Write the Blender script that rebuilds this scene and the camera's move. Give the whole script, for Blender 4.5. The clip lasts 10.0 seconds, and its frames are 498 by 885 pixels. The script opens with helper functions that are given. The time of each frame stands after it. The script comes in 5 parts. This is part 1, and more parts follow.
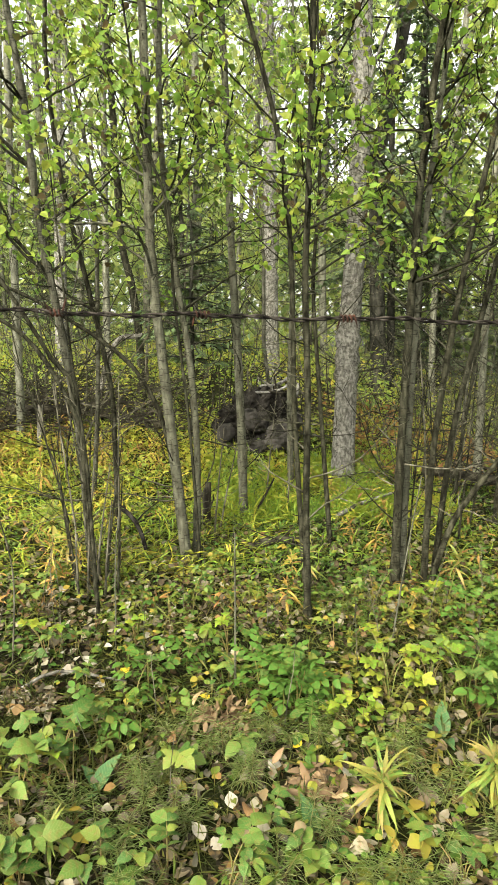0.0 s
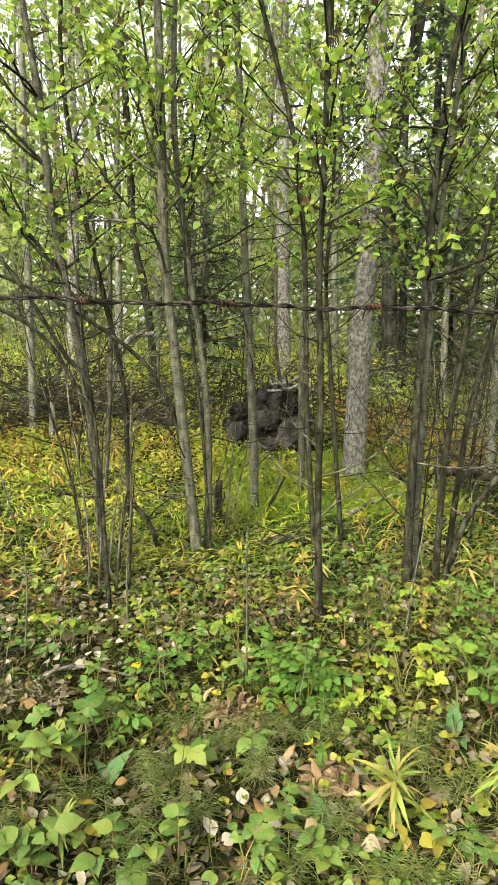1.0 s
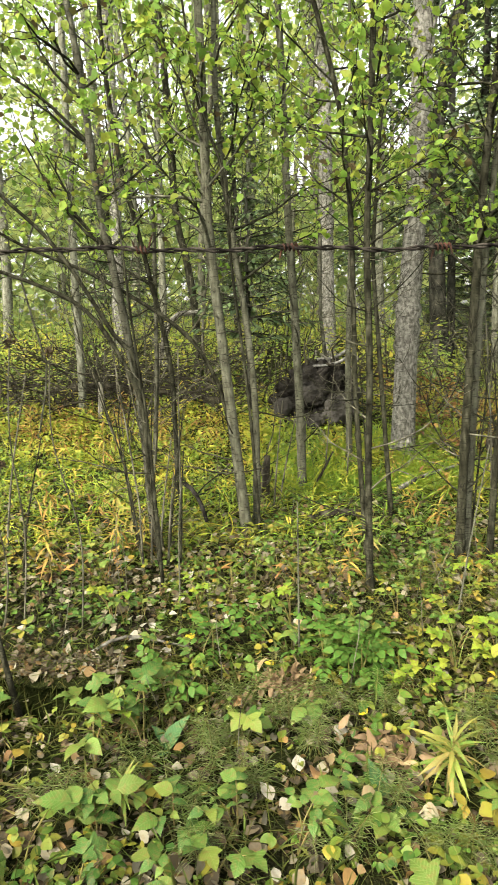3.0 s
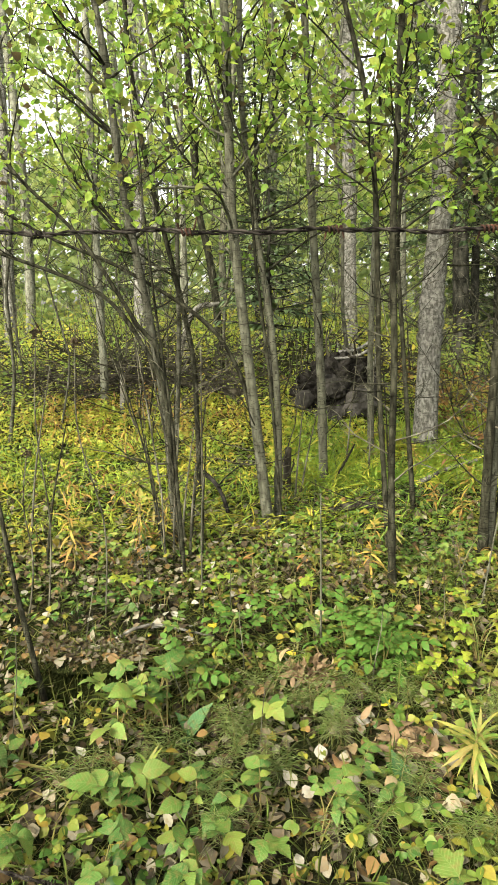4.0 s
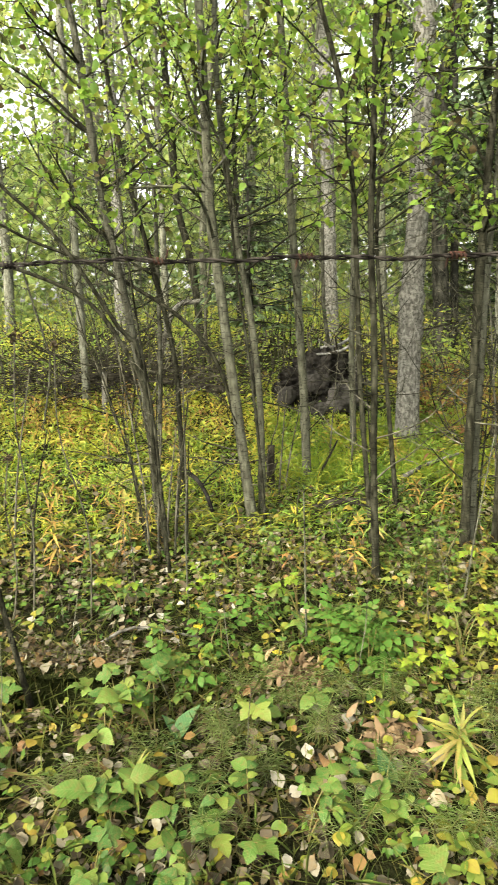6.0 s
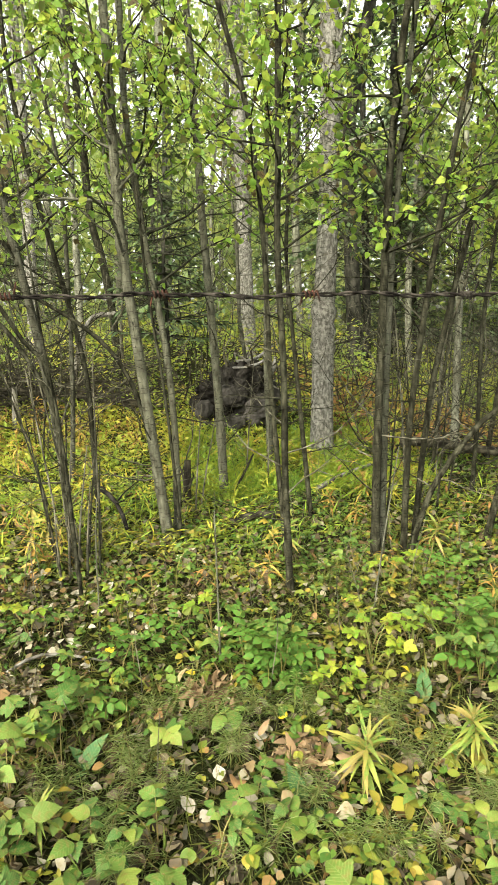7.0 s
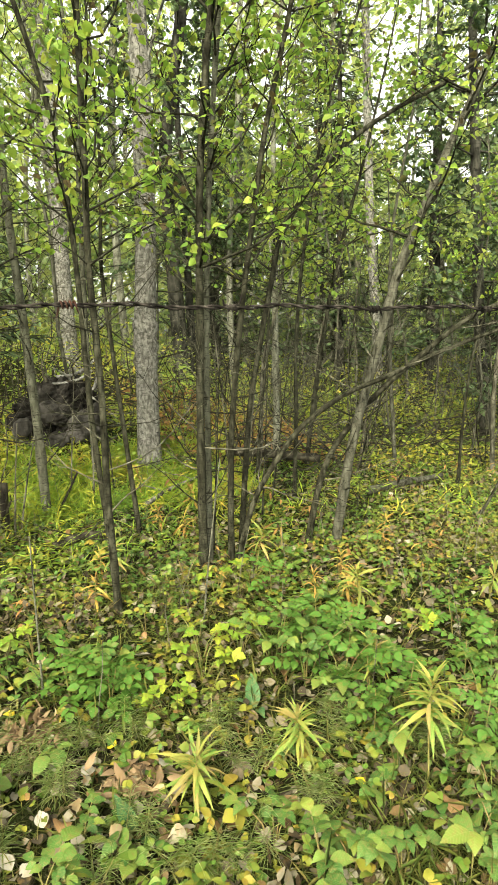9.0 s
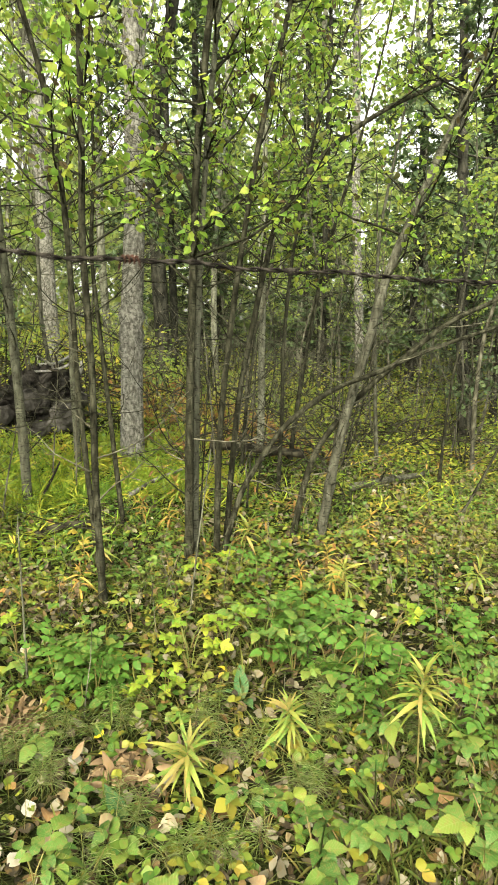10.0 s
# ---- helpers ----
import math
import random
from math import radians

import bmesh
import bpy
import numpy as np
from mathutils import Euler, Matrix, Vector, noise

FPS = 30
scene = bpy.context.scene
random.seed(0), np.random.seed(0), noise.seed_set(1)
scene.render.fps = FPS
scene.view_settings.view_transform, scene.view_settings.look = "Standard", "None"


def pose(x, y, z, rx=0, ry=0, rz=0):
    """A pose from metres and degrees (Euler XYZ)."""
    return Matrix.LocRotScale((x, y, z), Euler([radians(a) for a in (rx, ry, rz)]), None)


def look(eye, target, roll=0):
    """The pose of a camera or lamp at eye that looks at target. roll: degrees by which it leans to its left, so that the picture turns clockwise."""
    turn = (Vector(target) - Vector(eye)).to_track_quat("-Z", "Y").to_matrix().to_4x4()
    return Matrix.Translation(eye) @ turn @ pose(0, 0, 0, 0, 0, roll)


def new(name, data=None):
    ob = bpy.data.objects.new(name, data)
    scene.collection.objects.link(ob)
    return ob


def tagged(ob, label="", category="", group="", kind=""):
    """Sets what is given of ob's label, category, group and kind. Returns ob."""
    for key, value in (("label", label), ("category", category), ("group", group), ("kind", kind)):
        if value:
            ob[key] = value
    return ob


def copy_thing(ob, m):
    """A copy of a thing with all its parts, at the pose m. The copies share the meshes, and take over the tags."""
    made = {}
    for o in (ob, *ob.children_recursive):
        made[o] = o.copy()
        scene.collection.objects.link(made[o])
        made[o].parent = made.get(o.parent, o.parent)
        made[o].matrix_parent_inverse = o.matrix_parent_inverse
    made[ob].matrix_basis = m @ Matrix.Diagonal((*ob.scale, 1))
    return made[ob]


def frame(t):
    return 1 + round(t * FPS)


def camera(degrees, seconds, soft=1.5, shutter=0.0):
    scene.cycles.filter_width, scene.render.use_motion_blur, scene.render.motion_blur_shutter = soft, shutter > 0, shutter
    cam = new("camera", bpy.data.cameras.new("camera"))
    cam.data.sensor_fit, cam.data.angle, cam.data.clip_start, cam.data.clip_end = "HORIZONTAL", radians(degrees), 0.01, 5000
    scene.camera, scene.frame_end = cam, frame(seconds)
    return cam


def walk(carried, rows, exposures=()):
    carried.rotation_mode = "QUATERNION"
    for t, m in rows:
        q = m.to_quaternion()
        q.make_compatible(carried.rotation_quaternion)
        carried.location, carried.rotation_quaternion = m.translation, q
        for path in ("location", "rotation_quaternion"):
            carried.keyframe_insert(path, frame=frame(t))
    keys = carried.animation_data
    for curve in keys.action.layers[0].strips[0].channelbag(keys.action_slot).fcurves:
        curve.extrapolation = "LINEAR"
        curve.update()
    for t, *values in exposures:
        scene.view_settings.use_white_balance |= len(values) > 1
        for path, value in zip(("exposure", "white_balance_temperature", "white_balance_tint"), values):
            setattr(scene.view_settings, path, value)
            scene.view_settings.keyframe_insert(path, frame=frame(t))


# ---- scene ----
cam = camera(43.2, 10.0, soft=1.5, shutter=0.4)
PATH = [
    (0, (0.166, -0.051, 1.488), (0.294, 1.922, 1.186), 0.0),
    (0.5, (0.153, -0.055, 1.479), (0.261, 1.921, 1.187), 0.5),
    (1, (0.153, -0.05, 1.479), (0.25, 1.924, 1.174), 0.3),
    (1.5, (0.154, -0.046, 1.478), (0.241, 1.928, 1.167), 0.0),
    (2, (0.138, -0.043, 1.453), (0.178, 1.927, 1.107), -0.6),
    (2.5, (0.135, -0.043, 1.451), (0.137, 1.926, 1.097), -1.0),
    (3, (0.135, -0.044, 1.451), (0.089, 1.921, 1.082), -1.4),
    (3.2, (0.136, -0.048, 1.447), (0.06, 1.917, 1.081), -1.5),
    (4.5, (0.101, -0.05, 1.442), (-0.011, 1.906, 1.041), -1.3),
    (5, (0.1, -0.051, 1.446), (-0.023, 1.906, 1.05), -1.4),
    (5.2, (0.1, -0.05, 1.446), (-0.023, 1.906, 1.046), -1.4),
    (6.3, (0.146, -0.049, 1.477), (0.169, 1.909, 1.067), -2.1),
    (6.5, (0.165, -0.032, 1.469), (0.263, 1.926, 1.073), -1.8),
    (7, (0.181, -0.039, 1.492), (0.369, 1.915, 1.111), -1.6),
    (7.5, (0.185, -0.028, 1.48), (0.398, 1.922, 1.087), -1.5),
    (8, (0.186, -0.029, 1.48), (0.495, 1.907, 1.084), -1.1),
    (8.5, (0.24, -0.023, 1.487), (0.798, 1.861, 1.114), -1.6),
    (9, (0.242, -0.026, 1.489), (0.943, 1.814, 1.137), -1.4),
    (9.5, (0.231, -0.021, 1.484), (0.945, 1.815, 1.137), -0.9),
    (10, (0.179, 0.01, 1.461), (0.949, 1.821, 1.099), 0.5),
]
STOPS = 1.8
walk(cam, [(t, look(eye, target, roll)) for t, eye, target, roll in PATH], exposures=[(0, STOPS, 7700, 5), (5.2, STOPS, 7700, 5), (7, STOPS + 0.1, 7800, 3), (10, STOPS + 0.1, 8100, 0)])

# ---- world and sun: a bright overcast day, the open side is behind the camera ----
SUN_UP, SUN_TURN = 42.0, 216.0
world = bpy.data.worlds.new("overcast_sky")
scene.world = world
world.use_nodes = True
wn, wl = world.node_tree.nodes, world.node_tree.links
sky = wn.new("ShaderNodeTexSky")
sky.sky_type, sky.sun_disc = "NISHITA", False
sky.sun_elevation, sky.sun_rotation = radians(SUN_UP), radians(SUN_TURN)
sky.air_density, sky.dust_density, sky.ozone_density = 1.2, 4.0, 1.0
pale = wn.new("ShaderNodeHueSaturation")
pale.inputs["Saturation"].default_value = 0.22
wl.new(sky.outputs[0], pale.inputs["Color"])
cool = wn.new("ShaderNodeMix")
cool.data_type, cool.blend_type = "RGBA", "MULTIPLY"
cool.inputs["Factor"].default_value = 1.0
cool.inputs["B"].default_value = (0.97, 1.0, 1.1, 1)
wl.new(pale.outputs[0], cool.inputs["A"])
wl.new(cool.outputs["Result"], wn["Background"].inputs["Color"])
wn["Background"].inputs["Strength"].default_value = 0.178
sun = new("sun", bpy.data.lights.new("sun", "SUN"))
sun.data.energy, sun.data.angle, sun.data.color = 2.3, radians(20), (1.0, 0.96, 0.88)
sa, se = radians(SUN_TURN), radians(SUN_UP)
sun.matrix_world = look((math.sin(sa) * math.cos(se) * 30, math.cos(sa) * math.cos(se) * 30, math.sin(se) * 30), (0, 0, 0))


# ---- materials ----
def shader(name):
    m = bpy.data.materials.new(name)
    m.use_nodes = True
    return m, m.node_tree.nodes, m.node_tree.links, m.node_tree.nodes["Principled BSDF"]


def ramp(nodes, stops, mode="LINEAR"):
    r = nodes.new("ShaderNodeValToRGB")
    r.color_ramp.interpolation = mode
    while len(r.color_ramp.elements) < len(stops):
        r.color_ramp.elements.new(0.5)
    for e, (at, c) in zip(r.color_ramp.elements, stops):
        e.position, e.color = at, (*c, 1)
    return r


def leaf_material(name, colours, through_light=0.35, rough=0.5, single=False, spots=(0.14, 0.09, 0.03), drift=0.0, patch_scale=1.7):
    """Leaves: a colour for each leaf, mottled, some light passing through. drift: how far the colour goes by stands of plants instead of by leaf."""
    m, n, l, p = shader(name)
    if single:
        src = n.new("ShaderNodeObjectInfo").outputs["Random"]
    else:
        src = n.new("ShaderNodeNewGeometry").outputs["Random Per Island"]
    k = len(colours)
    r = ramp(n, [((i + 0.5) / k, c) for i, c in enumerate(colours)])
    tc = n.new("ShaderNodeTexCoord")
    if drift:
        stand = n.new("ShaderNodeTexNoise")
        stand.inputs["Scale"].default_value, stand.inputs["Detail"].default_value = patch_scale, 3
        l.new(tc.outputs["Object"], stand.inputs["Vector"])
        spread = n.new("ShaderNodeMapRange")
        spread.inputs["From Min"].default_value, spread.inputs["From Max"].default_value = 0.3, 0.7
        l.new(stand.outputs[0], spread.inputs["Value"])
        blend = n.new("ShaderNodeMix")
        blend.inputs["Factor"].default_value = drift
        l.new(src, blend.inputs["A"])
        l.new(spread.outputs[0], blend.inputs["B"])
        src = blend.outputs["Result"]
    l.new(src, r.inputs[0])
    no = n.new("ShaderNodeTexNoise")
    no.inputs["Scale"].default_value, no.inputs["Detail"].default_value = 60, 3
    l.new(tc.outputs["Object"], no.inputs["Vector"])
    patch = ramp(n, [(0.5, (0, 0, 0)), (0.72, (0.5, 0.5, 0.5))])
    l.new(no.outputs[0], patch.inputs[0])
    mix = n.new("ShaderNodeMix")
    mix.data_type = "RGBA"
    l.new(patch.outputs[0], mix.inputs["Factor"])
    l.new(r.outputs[0], mix.inputs["A"])
    mix.inputs["B"].default_value = (*spots, 1)
    p.inputs["Roughness"].default_value = rough
    p.inputs["Specular IOR Level"].default_value = 0.178
    skin = mix.outputs["Result"]
    if single:
        # side veins run outwards and forwards from a pale midrib
        xyz = n.new("ShaderNodeSeparateXYZ")
        l.new(tc.outputs["Object"], xyz.inputs[0])
        side = n.new("ShaderNodeMath")
        side.operation = "ABSOLUTE"
        l.new(xyz.outputs["Y"], side.inputs[0])
        run = n.new("ShaderNodeMath")
        run.operation = "MULTIPLY_ADD"
        l.new(side.outputs[0], run.inputs[0])
        run.inputs[1].default_value = -0.8
        l.new(xyz.outputs["X"], run.inputs[2])
        wave = n.new("ShaderNodeMath")
        wave.operation = "PINGPONG"
        l.new(run.outputs[0], wave.inputs[0])
        wave.inputs[1].default_value = 0.0055
        near = n.new("ShaderNodeMath")
        near.operation = "MINIMUM"
        l.new(wave.outputs[0], near.inputs[0])
        l.new(side.outputs[0], near.inputs[1])
        vein = n.new("ShaderNodeMapRange")
        l.new(near.outputs[0], vein.inputs["Value"])
        vein.inputs["From Min"].default_value, vein.inputs["From Max"].default_value = 0.0, 0.0016
        vein.inputs["To Min"].default_value, vein.inputs["To Max"].default_value = 0.11, 0.0
        lit = n.new("ShaderNodeMix")
        lit.data_type = "RGBA"
        l.new(vein.outputs[0], lit.inputs["Factor"])
        l.new(skin, lit.inputs["A"])
        lit.inputs["B"].default_value = (0.38, 0.42, 0.20, 1)
        skin = lit.outputs["Result"]
    l.new(skin, p.inputs["Base Color"])
    bump = n.new("ShaderNodeBump")
    bump.inputs["Strength"].default_value, bump.inputs["Distance"].default_value = 0.35, 0.004
    if single:
        quilt = n.new("ShaderNodeBump")
        quilt.inputs["Strength"].default_value, quilt.inputs["Distance"].default_value = 0.3, 0.002
        quilt.invert = True
        l.new(vein.outputs[0], quilt.inputs["Height"])
        l.new(quilt.outputs[0], bump.inputs["Normal"])
    fine = n.new("ShaderNodeTexNoise")
    fine.inputs["Scale"].default_value = 140
    l.new(tc.outputs["Object"], fine.inputs["Vector"])
    l.new(fine.outputs[0], bump.inputs["Height"])
    l.new(bump.outputs[0], p.inputs["Normal"])
    tr = n.new("ShaderNodeBsdfTranslucent")
    l.new(skin, tr.inputs["Color"])
    both = n.new("ShaderNodeMixShader")
    both.inputs[0].default_value = through_light
    l.new(p.outputs[0], both.inputs[1])
    l.new(tr.outputs[0], both.inputs[2])
    l.new(both.outputs[0], n["Material Output"].inputs[0])
    return m


def bark_material(name, dark, mid, light, scale=1.0, bands=0.5, relief=0.5, gloss=0.12, scar=0.9, soft=1.0, tall=0.35):
    """Bark: patches of lichen and shade, upright grain and dark cross marks."""
    m, n, l, p = shader(name)
    tc = n.new("ShaderNodeTexCoord")
    mp = n.new("ShaderNodeMapping")
    mp.inputs["Scale"].default_value = (1, 1, tall)
    l.new(tc.outputs["Object"], mp.inputs["Vector"])
    big = n.new("ShaderNodeTexNoise")
    big.inputs["Scale"].default_value, big.inputs["Detail"].default_value = 9 * scale, 6
    l.new(mp.outputs[0], big.inputs["Vector"])
    cols = ramp(n, [(0.49 - 0.13 * soft, dark), (0.49, mid), (0.49 + 0.13 * soft, light)])
    l.new(big.outputs[0], cols.inputs[0])
    cross = n.new("ShaderNodeMapping")
    cross.inputs["Scale"].default_value = (0.5, 0.5, 5)
    l.new(tc.outputs["Object"], cross.inputs["Vector"])
    marks = n.new("ShaderNodeTexNoise")
    marks.inputs["Scale"].default_value, marks.inputs["Detail"].default_value = 9 * scale, 4
    l.new(cross.outputs[0], marks.inputs["Vector"])
    cut = ramp(n, [(0.58, (0, 0, 0)), (0.66, (bands, bands, bands))])
    l.new(marks.outputs[0], cut.inputs[0])
    mix = n.new("ShaderNodeMix")
    mix.data_type = "RGBA"
    l.new(cut.outputs[0], mix.inputs["Factor"])
    l.new(cols.outputs[0], mix.inputs["A"])
    mix.inputs["B"].default_value = (dark[0] * 0.45, dark[1] * 0.45, dark[2] * 0.45, 1)
    # round dark scars where twigs have fallen
    scars = n.new("ShaderNodeTexVoronoi")
    scars.inputs["Scale"].default_value = 5.5 * scale
    warp = n.new("ShaderNodeMapping")
    warp.inputs["Scale"].default_value = (0.7, 0.7, 1.5)
    bent = n.new("ShaderNodeMix")
    bent.data_type = "VECTOR"
    bent.inputs["Factor"].default_value = 0.12
    l.new(tc.outputs["Object"], bent.inputs["A"])
    l.new(big.outputs["Color"], bent.inputs["B"])
    l.new(bent.outputs["Result"], warp.inputs["Vector"])
    l.new(warp.outputs[0], scars.inputs["Vector"])
    spot = ramp(n, [(0.12, (scar, scar, scar)), (0.24, (0, 0, 0))])
    l.new(scars.outputs["Distance"], spot.inputs[0])
    marked = n.new("ShaderNodeMix")
    marked.data_type = "RGBA"
    l.new(spot.outputs[0], marked.inputs["Factor"])
    l.new(mix.outputs["Result"], marked.inputs["A"])
    marked.inputs["B"].default_value = (dark[0] * 0.4, dark[1] * 0.4, dark[2] * 0.4, 1)
    l.new(marked.outputs["Result"], p.inputs["Base Color"])
    p.inputs["Roughness"].default_value = 0.85
    p.inputs["Specular IOR Level"].default_value = gloss
    grain = n.new("ShaderNodeTexNoise")
    grain.inputs["Scale"].default_value, grain.inputs["Detail"].default_value = 45 * scale, 6
    l.new(mp.outputs[0], grain.inputs["Vector"])
    bump = n.new("ShaderNodeBump")
    bump.inputs["Strength"].default_value, bump.inputs["Distance"].default_value = relief, 0.012
    l.new(grain.outputs[0], bump.inputs["Height"])
    l.new(bump.outputs[0], p.inputs["Normal"])
    return m


BARK_ASPEN = bark_material("aspen_bark", (0.03265, 0.03259, 0.02229), (0.0711, 0.07186, 0.05065), (0.1124, 0.1149, 0.08442), 4.0, 0.8, 0.8, 0.05, 0.85, 1.5, 0.35)
BARK_PALE = bark_material("pale_bark", (0.06046, 0.06174, 0.04502), (0.126, 0.1287, 0.09662), (0.2015, 0.2058, 0.1595), 3.4, 0.75, 0.7, 0.05, 0.8, 1.4, 0.35)
BARK_POPLAR = bark_material("poplar_bark", (0.07466, 0.0732, 0.0609), (0.1618, 0.1586, 0.1382), (0.2862, 0.2806, 0.2506), 4.6, 0.95, 1.8, 0.05, 0.85, 1.15, 0.55)
BARK_DARK = bark_material("alder_bark", (0.007284, 0.007129, 0.004478), (0.02185, 0.0217, 0.01399), (0.04977, 0.04959, 0.03359), 4.5, 0.75, 0.9, 0.03, 0.85, 1.3, 0.35)
BARK_TWIG = bark_material("twig_bark", (0.02168, 0.02109, 0.01455), (0.06263, 0.06025, 0.04253), (0.1204, 0.1157, 0.08617), 2.5, 0.4, 0.5, 0.06)
BARK_SPRUCE = bark_material("spruce_bark", (0.008, 0.008, 0.006), (0.02, 0.02, 0.0155), (0.045, 0.044, 0.035), 1.5, 0.5, 1.0, 0.06)
DEADWOOD = bark_material("weathered_wood", (0.04, 0.038, 0.031), (0.105, 0.101, 0.085), (0.2, 0.195, 0.17), 2.5, 0.5)
ROTWOOD = bark_material("rotting_wood", (0.0084, 0.0072, 0.0048), (0.0216, 0.0186, 0.0126), (0.054, 0.0498, 0.033), 1.5, 0.5, 1.0)
SOIL = bark_material("root_soil", (0.00372, 0.00341, 0.00279), (0.01364, 0.0124, 0.01054), (0.03224, 0.02976, 0.02604), 0.9, 0.5, 1.2, 0.04)
STONE = bark_material("grey_stone", (0.01188, 0.01122, 0.00957), (0.0297, 0.02772, 0.02442), (0.0561, 0.0528, 0.04752), 1.0, 0.3, 0.6, 0.06)
RUST = bark_material("rusted_wire", (0.003, 0.0025, 0.002), (0.01, 0.0085, 0.007), (0.0375, 0.033, 0.0275), 9.0, 0.4, 0.3, 0.06, 0.5, 0.9)
RUST_RED = bark_material("red_rust", (0.012, 0.006, 0.004), (0.04, 0.017, 0.011), (0.085, 0.034, 0.02), 8.0, 0.3, 0.3, 0.15)

BARK_GREY = bark_material("grey_bark", (0.01987, 0.02009, 0.01403), (0.05166, 0.05154, 0.03722), (0.09596, 0.09638, 0.07323), 4.0, 0.8, 0.9, 0.05, 0.85, 1.5, 0.35)
SILVER = bark_material("silvery_wood", (0.0495, 0.0484, 0.0429), (0.132, 0.1309, 0.121), (0.22, 0.2189, 0.2035), 3.0, 0.5, 0.6, 0.15, 0.3)

LEAF_ASPEN = leaf_material("aspen_leaf", [(0.07366, 0.05651, 0.02697), (0.1043, 0.1946, 0.03702), (0.1534, 0.2825, 0.04707), (0.2271, 0.3642, 0.05711), (0.3192, 0.4144, 0.06716), (0.1719, 0.295, 0.04958), (0.1228, 0.2198, 0.04205), (0.2701, 0.314, 0.0546)], 0.58)
LEAF_HIGH = leaf_material("high_leaf", [(0.1232, 0.2033, 0.06204), (0.191, 0.2895, 0.07436), (0.271, 0.3696, 0.09284), (0.3696, 0.4312, 0.1052), (0.1786, 0.2649, 0.08668), (0.1047, 0.154, 0.06204)], 0.66, drift=0.35, patch_scale=0.9)
# the far wood's haze and backlight are put into these paler, bluer colours
LEAF_HAZED = leaf_material("hazed_far_leaf", [(0.2205, 0.3087, 0.1313), (0.2977, 0.3969, 0.1533), (0.3859, 0.4741, 0.1643), (0.441, 0.4851, 0.1864)], 0.7)
NEEDLE = leaf_material("spruce_needle", [(0.04, 0.075, 0.034), (0.058, 0.1, 0.044), (0.08, 0.125, 0.052)], 0.2)
LEAF_HERB = leaf_material("herb_leaf", [(0.01763, 0.04948, 0.01027), (0.02754, 0.06986, 0.01255), (0.0413, 0.09314, 0.01483), (0.06058, 0.1164, 0.01767), (0.08811, 0.1309, 0.02052), (0.1321, 0.1455, 0.02337), (0.05507, 0.1077, 0.01824)], 0.17, drift=0.45)
LEAF_LIMEHERB = leaf_material("lime_herb_leaf", [(0.04626, 0.08593, 0.01542), (0.07076, 0.1119, 0.01636), (0.1088, 0.1328, 0.01917), (0.1633, 0.1562, 0.02245), (0.1959, 0.1458, 0.0248), (0.08708, 0.1146, 0.01824)], 0.17, drift=0.4)
LEAF_GREEN = leaf_material("broad_green_leaf", [(0.02434, 0.07, 0.01071), (0.03896, 0.0924, 0.01525), (0.05843, 0.1148, 0.01977), (0.09247, 0.1484, 0.02734), (0.02678, 0.0756, 0.01434), (0.04869, 0.1064, 0.01826), (0.1217, 0.154, 0.02432), (0.03408, 0.084, 0.01676)], 0.17, 0.6, True)
LEAF_LIME = leaf_material("lime_leaf", [(0.0936, 0.1794, 0.0156), (0.1404, 0.2184, 0.0203), (0.2028, 0.2418, 0.025)], 0.35, 0.6, True)
LEAF_FIRE = leaf_material("willowherb_leaf", [(0.1115, 0.1902, 0.0328), (0.1706, 0.2165, 0.03936), (0.2362, 0.223, 0.05248), (0.08528, 0.1574, 0.02624), (0.223, 0.1771, 0.05904)], 0.35, 0.6, True, (0.2952, 0.1968, 0.0574))
LEAF_YELLOW = leaf_material("yellow_leaf", [(0.112, 0.2016, 0.03808), (0.168, 0.2688, 0.04256), (0.2464, 0.3248, 0.0448), (0.3472, 0.3584, 0.04928), (0.4256, 0.3472, 0.05376), (0.3808, 0.224, 0.056)], 0.4, drift=0.55, patch_scale=1.9)
LEAF_SHRUB = leaf_material("shrub_leaf", [(0.09625, 0.1781, 0.04593), (0.1492, 0.2407, 0.04977), (0.2407, 0.3177, 0.05363), (0.3561, 0.3658, 0.05748), (0.4428, 0.3658, 0.06325)], 0.5, drift=0.55, patch_scale=1.0)
LEAF_RUST = leaf_material("rusty_willowherb_leaf", [(0.2706, 0.164, 0.041), (0.328, 0.2296, 0.0492), (0.1968, 0.0984, 0.0287), (0.2952, 0.2706, 0.0574), (0.2296, 0.1312, 0.0328)], 0.3, 0.7, True, (0.164, 0.082, 0.0328))
LEAF_BROWN = leaf_material("withered_leaf", [(0.1155, 0.05775, 0.0297), (0.198, 0.1031, 0.03795), (0.2805, 0.165, 0.05033), (0.33, 0.231, 0.07095)], 0.25, 0.8, drift=0.4)
FERN_DRY = leaf_material("dry_fern", [(0.15, 0.10, 0.055), (0.22, 0.155, 0.09), (0.10, 0.068, 0.04), (0.26, 0.20, 0.11)], 0.2, 0.8)
GRASS = leaf_material("grass_blade", [(0.03978, 0.06961, 0.01505), (0.06298, 0.09945, 0.01903), (0.09945, 0.126, 0.02633), (0.1326, 0.1293, 0.03627), (0.1658, 0.1425, 0.05285)], 0.3, drift=0.45)
SEDGE = leaf_material("sedge_blade", [(0.107, 0.2124, 0.03823), (0.1682, 0.2974, 0.04333), (0.26, 0.3823, 0.04843), (0.3823, 0.439, 0.05352), (0.4741, 0.3965, 0.06372)], 0.4, drift=0.55, patch_scale=1.6)
